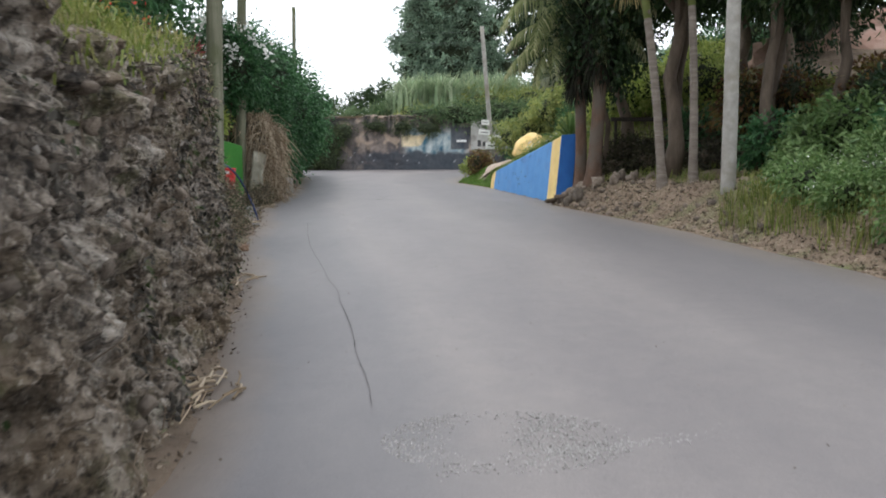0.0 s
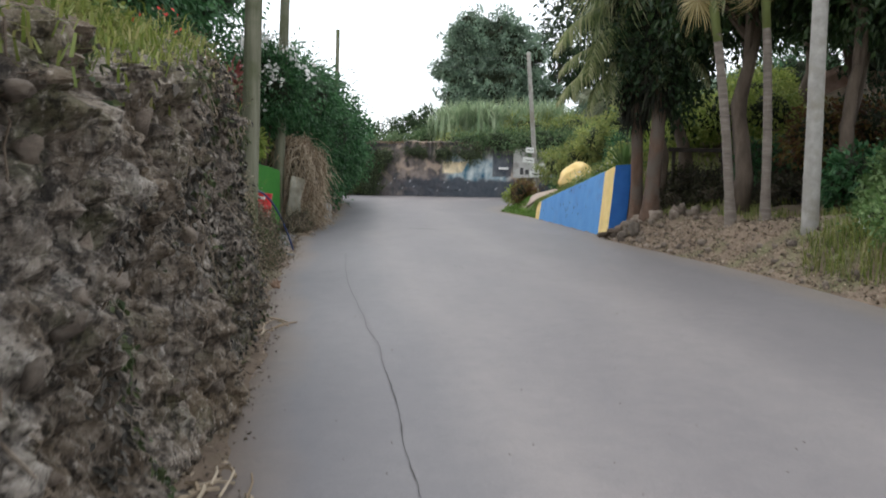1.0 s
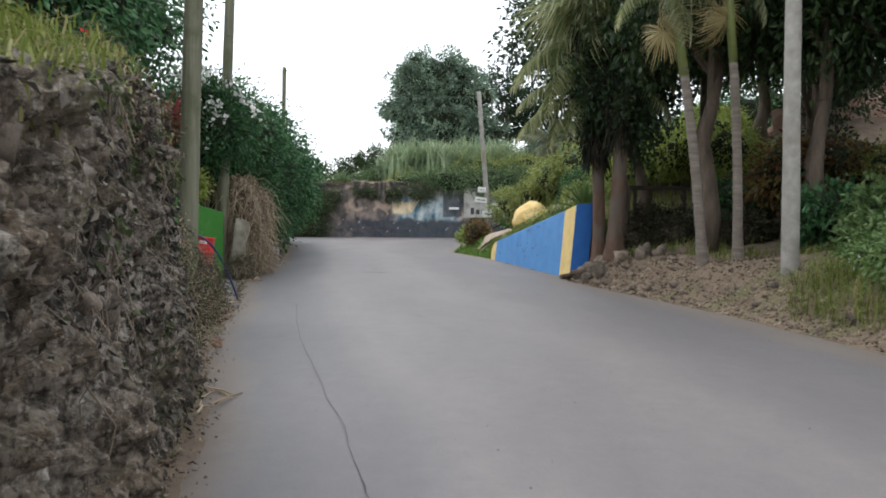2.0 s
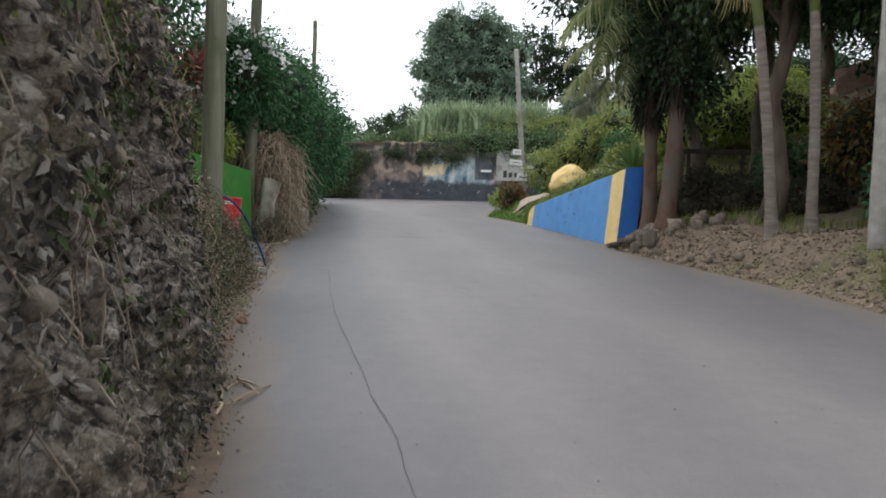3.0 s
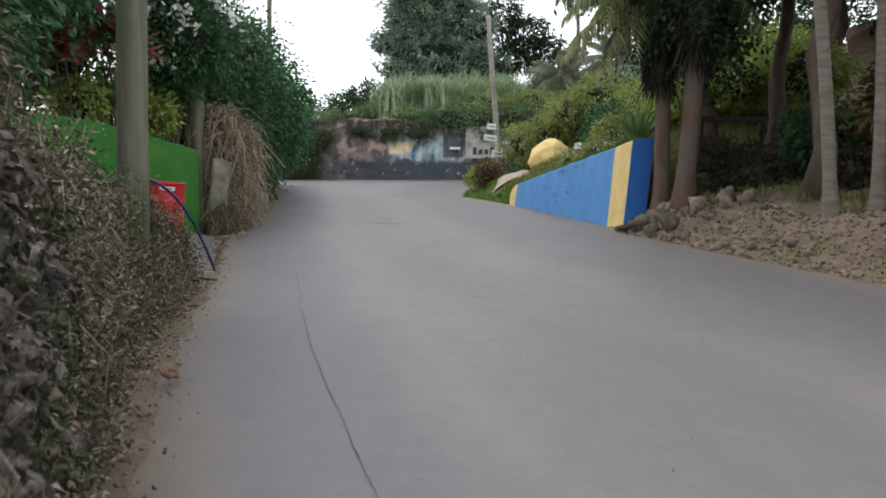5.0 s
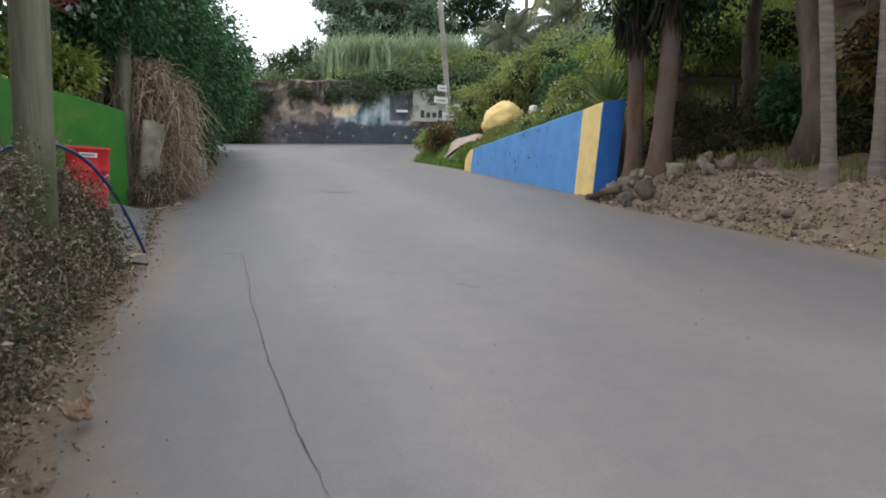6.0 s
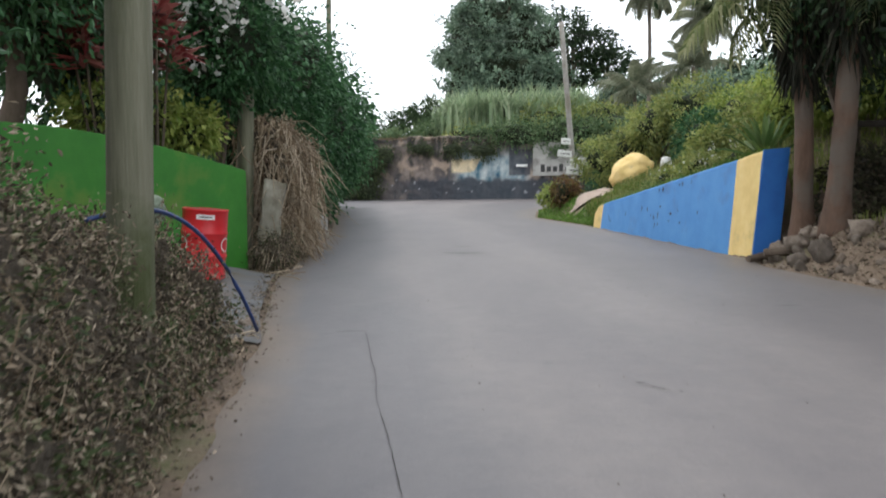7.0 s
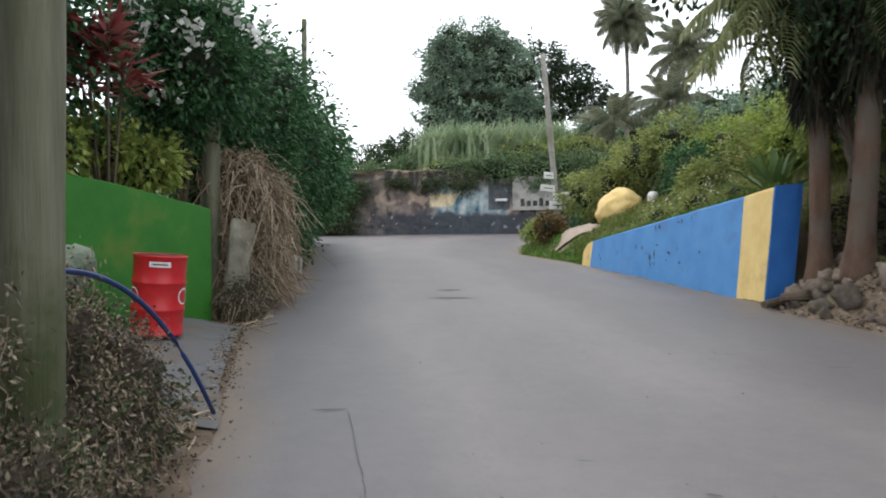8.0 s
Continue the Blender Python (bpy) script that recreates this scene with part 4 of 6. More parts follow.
V, F = leaf_mesh(p - VI, d * 0.4 + unit(len(p)) + np.array([0, 0, -0.8]), 0.15, 0.024)
tagged(mesh("withered_foliage", V, F, STRAW, vine), kind="stuff")

# ---- planting behind the green wall ----
shrub("yellow_shrub", "bright yellow-green leafy shrub over the green wall", "shrub", [((-6.45, 21.2, 2.7), (0.5, 0.4, 0.4)), ((-7.2, 19.9, 2.85), (0.5, 0.5, 0.36)), ((-6.85, 20.8, 2.95), (0.45, 0.4, 0.4))], 4200, 0.13, LIMELEAF, clump=0.1)
shrub("white_flower_shrub", "dark leafy tree-shrub topped with white flower clusters", "shrub", [((-5.85, 21.9, 4.3), (0.8, 0.6, 0.85)), ((-6.3, 22.1, 4.95), (0.8, 0.7, 0.6)), ((-6.3, 21.9, 3.7), (0.6, 0.5, 0.7))], 9500, 0.12, HEDGELEAF, flowers=(PETAL, 1250, 0.13, -0.05))


def ti_plant(x, y, z, n_, label, size=0.6, material=None, category="ti plant"):
    root = thing("ti_plant", label, category, "ti plants", (x, y, ground_z(x, y)))
    top = z - root.location.z
    ts = []
    P, D = [], []
    for k in range(n_):
        hx, hy, hz = rng.normal(0, 0.28), rng.normal(0, 0.28), top * rng.uniform(0.85, 1.05)
        ts.append(tube([(hx * 0.2, hy * 0.2, -0.1), (hx * 0.6, hy * 0.6, hz * 0.5), (hx, hy, hz)], [0.025, 0.02, 0.015], 6))
        for q in range(40):
            an, el = rng.uniform(0, 6.28), rng.uniform(-0.3, 1.3)
            P.append((hx, hy, hz - 0.012 * q))
            D.append((math.cos(an) * math.cos(el), math.sin(an) * math.cos(el), math.sin(el)))
    v, f = tubes(ts)
    mesh("stem", v, f, BARK_DARK, root)
    V, F = leaf_mesh(np.array(P), np.array(D), size, size * 0.17)
    mesh("foliage", V, F, material or TILEAF, root)
    return root


for x, y, z in ((-6.6, 20.4, 4.3), (-7.0, 19.6, 4.2)):
    ti_plant(x, y, z, 5, "red-leaved ti plant behind the green wall", 0.5)

# trees and dense hedge along the left
tree("garden_tree", "dark leafy tree over the rock bank", (-6.6, 12.5, ground_z(-6.6, 12.5)), (-6.4, 12.6, 5.0), [((-6.2, 12.4, 5.0), (1.7, 1.6, 1.3)), ((-7.0, 10.8, 5.2), (1.6, 1.6, 1.4)), ((-5.8, 14.0, 5.3), (1.2, 1.4, 1.1))], 11000, 0.15, HEDGELEAF, group="garden trees")
tree("garden_tree", "dark leafy tree behind the green wall", (-7.9, 18.8, ground_z(-7.9, 18.8)), (-7.7, 18.8, 5.0), [((-7.9, 18.2, 5.0), (1.4, 1.5, 1.4)), ((-7.9, 20.2, 4.2), (1.5, 1.4, 1.7)), ((-7.2, 19.4, 6.2), (1.5, 1.6, 1.2))], 13000, 0.15, HEDGELEAF, group="garden trees")
tree("garden_tree", "broad dark tree on the garden slope", (-8.2, 7.2, ground_z(-8.2, 7.2)), (-8, 7.4, 6.2), [((-7.2, 7.6, 5.6), (1.6, 1.8, 1.2)), ((-8.6, 9.4, 5.4), (1.6, 1.6, 1.5)), ((-7.6, 5.6, 6.0), (1.4, 1.6, 1.1))], 9000, 0.18, HEDGELEAF, group="garden trees")
shrub("flower_shrub", "dark shrub with scattered red flowers on the bank", "shrub", [((-4.9, 11.2, 2.9), (0.7, 0.9, 0.7)), ((-5.2, 12.6, 2.9), (0.7, 0.8, 0.8))], 4500, 0.11, HEDGELEAF, flowers=(REDPETAL, 70, 0.07, 0.0))
hb = [((-6.55, 23.6, 4.4), (1.3, 1.5, 1.3)), ((-6.35, 26.2, 4.6), (1.35, 1.7, 1.35)), ((-6.60, 26.0, 2.9), (1.2, 2.2, 1.9)), ((-6.75, 29.5, 4.6), (1.4, 2.0, 1.4)), ((-6.95, 29.5, 2.6), (1.2, 2.2, 1.9))]
shrub("tall_hedge", "tall dense green hedge overhanging the road", "hedge", hb, 48000, 0.135, HEDGELEAF, "hedges", clump=0.2)
hb = [((-6.85, 33.5, 4.4), (1.6, 2.2, 1.7)), ((-7.55, 33.5, 2.4), (1.3, 2.2, 1.8)), ((-7.35, 37.5, 4.2), (1.7, 2.4, 1.7)), ((-8.35, 38, 2.3), (1.4, 2.4, 1.7)), ((-8.05, 42.5, 3.9), (1.7, 2.6, 1.7)), ((-9.25, 43, 2.3), (1.4, 2.6, 1.6)), ((-9.4, 48, 3.5), (1.8, 3.0, 1.8)), ((-10.45, 48, 2.4), (1.8, 3.0, 1.7))]
shrub("tall_hedge", "tall dense green hedge running on to the corner", "hedge", hb, 34000, 0.19, HEDGELEAF, "hedges", clump=0.25)
ps = part("pale_stump", lump((0, 0, 0.25), (0.24, 0.22, 0.36), 3, 0.3, 1.6, 8.0), CONCRETE, smooth=True)
ps.location = (-5.85, 28.9, ground_z(-5.85, 28.9))
tagged(ps, "pale grey weathered stump at the foot of the hedge", "stump")
# grey stakes at the foot of the hedge
for k in range(9):
    x, y = -5.95 - 0.11 * k + rng.normal(0, 0.05), 29.6 + 0.75 * k
    h = rng.uniform(0.75, 1.15)
    v, f = tube([(0, 0, -0.15), (0.02, 0, h * 0.5), (rng.normal(0, 0.06), 0, h)], [0.05, 0.045, 0.04], 8, 0.2)
    ob = mesh("fence_stake", v, f, BARK_PALE, smooth=True)
    ob.location = (x, y, ground_z(x, y))
    tagged(ob, "pale grey wooden stake at the foot of the hedge", "stake", "fence stakes")
# ---- mural wall across the end of the road ----
mural = thing("mural_wall", "stained retaining wall with a faded painted mural", "wall", at=(-2, 60, road_z(60) + 0.2))
MX0, MX1, MY = -15.0, 9.0, 60.0
nx_, nz_ = 240, 44


def mural_top(x):
    return 4.05 + 0.35 * noise.noise(Vector((x * 0.5, 0, 2))) + 0.16 * noise.noise(Vector((x * 2.1, 0, 2))) - 0.5 * smooth(-6, -12, x)


def paint(x, z):
    """Faded mural colours over the stained render."""
    n1 = noise.fractal(Vector((x * 0.9, z * 0.9, 1)), 0.9, 2.0, 5)
    n2 = noise.fractal(Vector((x * 2.3, z * 1.2, 6)), 0.9, 2.0, 5)
    c = Vector((0.15, 0.122, 0.108)) + Vector((0.13, 0.10, 0.08)) * n1
    drip = noise.noise(Vector((x * 2.1, z * 0.4, 3))) + 0.5 * noise.noise(Vector((x * 5.5, z * 0.9, 8)))
    c = c.lerp(Vector((0.030, 0.028, 0.028)), smooth(0.0, 0.42, drip + 0.4 * n2))
    c = c.lerp(Vector((0.42, 0.32, 0.245)), smooth(0.08, 0.4, noise.noise(Vector((x * 1.3, z * 1.6, 9))) + 0.3 * n2) * 0.75)
    c = c.lerp(Vector((0.04, 0.038, 0.036)), smooth(-5.5, -9.0, x) * 0.85)
    # dark streaks under the wall top, painted for hanging roots and plant shadow
    lip_dark = 2.6 + 1.5 * noise.noise(Vector((x * 1.7, 2, 5))) + 0.7 * noise.noise(Vector((x * 5.1, 7, 5)))
    c = c.lerp(Vector((0.028, 0.027, 0.025)), smooth(lip_dark - 0.15, lip_dark + 0.35, z) * smooth(-0.2, 0.35, noise.noise(Vector((x * 2.6, z * 0.5, 21)))) * 0.9)
    sea = smooth(-3.6, -2.2, x) * smooth(2.3, 1.2, x) * smooth(3.4, 2.6, z + 0.3 * n1)
    c = c.lerp(Vector((0.24, 0.31, 0.335)) + Vector((0.34, 0.31, 0.27)) * n2, sea * 0.9)
    if -3.2 + 0.15 * n2 < x < -1.65 + 0.5 * (z - 2.0) and 1.75 + 0.1 * n1 < z < 2.55 + 0.15 * n1:
        c = Vector((0.60, 0.50, 0.33)) * (0.85 + 0.5 * n2)
    c = c.lerp(Vector((0.035, 0.04, 0.05)), smooth(1.5, 1.1, z + 0.45 * n1) * smooth(-9, -5, x) * 0.95)
    if z < 1.3 and noise.noise(Vector((x * 3.4, z * 4.2, 12))) > 0.55:
        c = c.lerp(Vector((0.42, 0.43, 0.45)), 0.6)
    if 0.55 < x < 1.95 and 1.5 < z < 3.2:
        c = c.lerp(Vector((0.04, 0.04, 0.05)), 0.85)
    if x > 4.9:
        c = c.lerp(Vector((0.03, 0.035, 0.02)), 0.7)
    return tuple(max(0.018, q * 1.25) for q in c)


MV, MC = [], []
for i in range(nx_ + 1):
    x = MX0 + (MX1 - MX0) * i / nx_
    top = mural_top(x)
    for k in range(nz_ + 1):
        z = top * k / nz_
        off = 0.10 * noise.fractal(Vector((x * 1.2, z * 1.2, 4)), 0.9, 2.0, 4) * smooth(0.5, -3.5, x) + 0.02 * noise.noise(Vector((x * 4, z * 4, 1)))
        MV.append((x - mural.location.x, off + 0.12 * z / 4, z - 0.1 if k else -0.45))
        MC.append(paint(x, z))
    MV.append((x - mural.location.x, 0.75, top - 0.02))
    MC.append((0.25, 0.19, 0.14))
    MV.append((x - mural.location.x, 0.75, -0.45))
    MC.append((0.25, 0.19, 0.14))
m = nz_ + 3
MF = [(i * m + k, (i + 1) * m + k, (i + 1) * m + k + 1, i * m + k + 1) for i in range(nx_) for k in range(m - 1)]
wallm = mesh("wall_face", MV, MF, MURAL, mural)
ca = wallm.data.color_attributes.new("paint", "FLOAT_COLOR", "POINT")
for k, c in enumerate(MC):
    ca.data[k].color = (*c, 1)


def panel(x0, x1, z0, z1, dy, material, label, name="panel"):
    bm = bmesh.new()
    bmesh.ops.create_cube(bm, size=1)
    bmesh.ops.scale(bm, vec=(x1 - x0, 0.05, z1 - z0), verts=bm.verts)
    bmesh.ops.bevel(bm, geom=bm.edges[:], offset=0.01, segments=1, affect="EDGES")
    bmesh.ops.translate(bm, vec=((x0 + x1) / 2 - mural.location.x, dy, (z0 + z1) / 2), verts=bm.verts)
    return part(name, bm, material, mural, label)


FADED = surface("faded_white", [(0.30, 0.29, 0.26), (0.42, 0.41, 0.38), (0.52, 0.51, 0.48)], 1.6, 0.85, 0.4, 0.02, (0.20, 0.19, 0.17), 0.9)
pan = panel(2.1, 5.4, 1.35, 3.55, -0.12, FADED, "faded off-white painted sign panel", "sign_panel")
for k in range(5):
    x = 2.75 + 0.40 * k
    hh = 0.50 if k in (0, 3) else 0.34
    bm = bmesh.new()
    bmesh.ops.create_cube(bm, size=1)
    bmesh.ops.scale(bm, vec=(0.26, 0.008, hh), verts=bm.verts)
    bmesh.ops.translate(bm, vec=(x - mural.location.x, -0.152, 1.62 + hh / 2 - (0.0 if k != 0 else 0.02)), verts=bm.verts)
    part("letter_bar", bm, CABLE, pan)
for dx, dz, r in ((3.5, 2.75, 0.34), (3.2, 3.1, 0.13), (3.8, 3.1, 0.13)):
    bm = bmesh.new()
    bmesh.ops.create_cone(bm, cap_ends=True, segments=24, radius1=r, radius2=r, depth=0.008)
    bm.transform(Matrix.Translation((dx - mural.location.x, -0.152, dz)) @ Matrix.Rotation(math.pi / 2, 4, "X"))
    part("faded_emblem", bm, surface("faded_grey", [(0.15, 0.15, 0.14), (0.25, 0.25, 0.23)], 5, 0.9), pan)
panel(1.0, 1.75, 1.95, 2.12, -0.14, WHITE, "small white painted bar", "painted_bar")

# growth on and behind the mural wall
pos = []
for k in range(9000):
    x = rng.uniform(-13, 9)
    y = 60.15 + abs(rng.normal(0, 0.9))
    pos.append((x, y, ground_z(x, max(y, 60.5))))
V, F = blades(np.array(pos), 0.5, 0.05, 0.9, 1.1)
tagged(mesh("bank_top_grass", V, F, DRYGRASS), "rough dry grass along the top of the wall", "grass", kind="stuff")
V, F = [], []
for k in range(110):
    cx, cy = rng.uniform(-4.6, 6.0), rng.uniform(63.0, 66.5)
    pos = np.stack([rng.normal(cx, 0.35, 42), rng.normal(cy, 0.35, 42), np.full(42, ground_z(cx, cy))], 1)
    v, f = blades(pos, rng.uniform(2.6, 3.7) * smooth(-5.4, -3.0, cx), 0.19, 0.2, 0.42)
    o = len(V)
    V += v.tolist()
    F += [tuple(a + o for a in q) for q in f]
tagged(mesh("cane_grass", V, F, CANE), "tall pale green cane grass behind the wall", "cane", kind="stuff")
for x, y, z, r in ((-9.8, 62.5, 5.0, 0.8), (-7.6, 62.8, 5.2, 0.8), (-5.6, 63.2, 5.5, 0.8), (-12, 62, 5.0, 1.0), (-4.6, 64, 6.0, 0.7)):
    shrub("skyline_shrub", "dark ragged shrub on the bank skyline", "shrub", [((x, y, z), (r, r, r * 0.7)), ((x + r * 0.7, y, z + 0.5), (r * 0.6, r * 0.6, r * 0.5))], 1500, 0.34, BANKLEAF, "skyline shrubs", clump=0.3, narrow=0.25, down=-0.3, hull=0.6)
shrub("wall_creeper", "dark green creeper hanging over the wall top", "creeper", [((1.2, 60.3, 5.6), (2.2, 0.7, 0.85)), ((4.5, 60.2, 5.5), (2.4, 0.8, 1.15)), ((7.5, 59.5, 4.4), (2.2, 1.2, 2.0)), ((-1.0, 60.6, 5.6), (1.6, 0.7, 0.6))], 12000, 0.22, BANKLEAF, clump=0.25)
shrub("wall_creeper", "dark matted creeper hanging down the wall end", "creeper", [((-10.6, 59.3, 3.2), (1.6, 0.6, 1.9)), ((-8.8, 59.5, 3.6), (1.2, 0.45, 1.2)), ((-8.9, 59.4, 2.2), (1.0, 0.4, 1.0)), ((-7.6, 59.6, 4.3), (0.9, 0.4, 0.7)), ((-5.2, 59.75, 4.75), (0.9, 0.35, 0.4)), ((-3.2, 59.75, 4.7), (0.8, 0.35, 0.45)), ((-1.2, 59.75, 4.6), (1.1, 0.35, 0.5))], 7000, 0.17, SPRIG, clump=0.18, stems=False)
shrub("wall_shrub", "olive shrubs on the bank above the wall", "shrub", [((3.5, 63, 6.4), (2.6, 1.5, 1.4)), ((7, 62, 6.2), (2.5, 1.6, 1.6)), ((-2, 62.2, 5.7), (2.0, 1.0, 0.6))], 9000, 0.24, SHRUBLEAF, clump=0.25)
for x, y, z, r in ((-8.5, 66, 6.5, 0.9), (-7.0, 67, 7.2, 0.8), (-10.0, 65, 5.9, 0.9), (-5.7, 67, 7.9, 0.8), (-6.3, 66, 6.6, 0.7)):
    tree("bank_tree", "small dark ragged tree on the skyline", (x, y, ground_z(x, y)), (x, y, z), [((x, y, z), (r, r, r * 0.8)), ((x + 0.7, y, z + 0.5), (r * 0.6, r * 0.6, r * 0.6))], 520, 0.62, GROVELEAF, core=None, radius=0.08, clump=0.2, narrow=0.16, group="skyline trees", down=-0.2)
# big dense tree
bt = [((0.2, 75, 16.3), (3.4, 3.5, 2.6)), ((-2.1, 75, 14.9), (2.3, 3, 3.0)), ((2.6, 74.5, 14.1), (2.7, 3, 3.0)), ((-2.2, 74.5, 11.5), (2.2, 3, 2.8)), ((0.6, 73.5, 11.7), (3.2, 3, 3.0)), ((3.6, 74, 10.7), (2.4, 3, 2.4)), ((-1.6, 74, 8.9), (2.6, 3, 2.2)), ((2.0, 74, 8.3), (3.0, 3, 2.0))]
for b_ in list(bt):
    for q in unit(6):
        c_ = Vector(b_[0]) + Vector((q[0] * b_[1][0], -abs(q[1]) * b_[1][1], q[2] * b_[1][2])) * 0.85
        r_ = float(rng.uniform(0.6, 1.6))
        bt.append((tuple(c_), (r_, r_, r_ * 0.8)))
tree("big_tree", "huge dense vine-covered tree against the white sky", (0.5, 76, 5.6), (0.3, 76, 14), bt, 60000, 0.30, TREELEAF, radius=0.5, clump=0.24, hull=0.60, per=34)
tree("open_tree", "open-crowned dark tree beside the big one", (7, 80, 5.7), (7.3, 80, 15), [((6.5, 80, 16.6), (2.2, 2, 1.7)), ((9.0, 80, 15.0), (2.2, 2, 1.5)), ((7.6, 80, 13.0), (2.4, 2, 1.6)), ((10.8, 80, 13.4), (1.8, 2, 1.2))], 5200, 0.42, DARKLEAF, radius=0.3, core=None, clump=0.3)


for x, y, z, r in ((10.5, 74, 9.5, 2.2), (14.5, 72, 9.8, 2.4), (18.5, 70, 10.5, 2.6), (13, 58, 7.6, 1.8), (17, 56, 8.5, 2.2), (21, 60, 10, 2.8)):
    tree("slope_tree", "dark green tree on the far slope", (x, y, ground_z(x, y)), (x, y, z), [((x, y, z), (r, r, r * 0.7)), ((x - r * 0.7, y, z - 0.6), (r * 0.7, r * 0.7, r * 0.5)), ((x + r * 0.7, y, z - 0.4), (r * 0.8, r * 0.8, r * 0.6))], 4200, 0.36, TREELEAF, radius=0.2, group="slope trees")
# ---- palms ----
def feather_mesh(name, length, leaflet, material, droop=0.9, pairs=34, width=0.035, hang=0.42):
    """One arching feather frond along +x."""
    V, F = [], []
    rach = []
    for k in range(pairs + 1):
        s = k / pairs
        rach.append(Vector((length * (s - 0.18 * droop * s * s), 0, length * (0.28 * s - 0.55 * droop * s * s))))
    v, f = tube(rach[::3], [0.022 * (1 - 0.8 * k / (len(rach[::3]) - 1)) for k in range(len(rach[::3]))], 5)
    V += v
    F += f
    for k in range(3, pairs + 1):
        s = k / pairs
        ln = leaflet * (0.45 + 0.55 * math.sin(math.pi * min(1, 0.15 + s * 0.85))) * rng.uniform(0.85, 1.1)
        for sg in (-1, 1):
            a = rach[k]
            d = Vector((0.55, sg * 0.9, -0.25)).normalized()
            b = a + d * ln * 0.5 + Vector((0, 0, -0.05 * ln))
            e = a + d * ln * (1.0 - 0.48 * hang) + Vector((0.05, 0, -hang * ln * rng.uniform(0.85, 1.15)))
            w = Vector((width * 0.5, 0, 0.01))
            o = len(V)
            V += [a - w * 0.6, a + w * 0.6, b + w, b - w, e]
            F += [(o, o + 1, o + 2, o + 3), (o + 3, o + 2, o + 4)]
    me = bpy.data.meshes.new(name)
    me.from_pydata([tuple(q) for q in V], [], F)
    me.materials.append(material)
    return me


def fan_mesh(name, stalk, radius, material, fingers=46):
    """One fan leaf on a stalk along +x, cut deep into narrow hanging fingers."""
    V, F = [], []
    p = [Vector((stalk * s, 0, stalk * (0.35 * s - 0.35 * s * s))) for s in (0, 0.33, 0.66, 1)]
    v, f = tube(p, [0.022, 0.018, 0.014, 0.012], 5)
    V += v
    F += f
    hub = p[-1]
    for k in range(fingers):
        an = radians(-150 + 300 * (k + 0.5) / fingers)
        d = Vector((math.cos(an), math.sin(an), 0))
        d = Vector((d.x, d.y, -0.35 * abs(d.y) - 0.25 - 0.15 * d.x + rng.normal(0, 0.08))).normalized()
        side = Vector((-math.sin(an), math.cos(an), rng.normal(0, 0.4))) * radius * 0.023
        ln = radius * rng.uniform(0.75, 1.15)
        a = hub + d * ln * 0.36
        b = hub + d * ln * 0.72 + Vector((0, 0, -0.10 * ln))
        c = hub + d * ln * 0.88 + Vector((0, 0, -0.36 * ln))
        e = hub + d * ln * 0.93 + Vector((rng.normal(0, 0.03), rng.normal(0, 0.03), -rng.uniform(0.6, 0.95) * ln))
        o = len(V)
        V += [hub, a + side, a - side, b + side * 0.9, b - side * 0.9, c + side * 0.6, c - side * 0.6, e]
        F += [(o, o + 1, o + 2), (o + 2, o + 1, o + 3, o + 4), (o + 4, o + 3, o + 5, o + 6), (o + 6, o + 5, o + 7)]
    me = bpy.data.meshes.new(name)
    me.from_pydata([tuple(q) for q in V], [], F)
    me.materials.append(material)
    return me


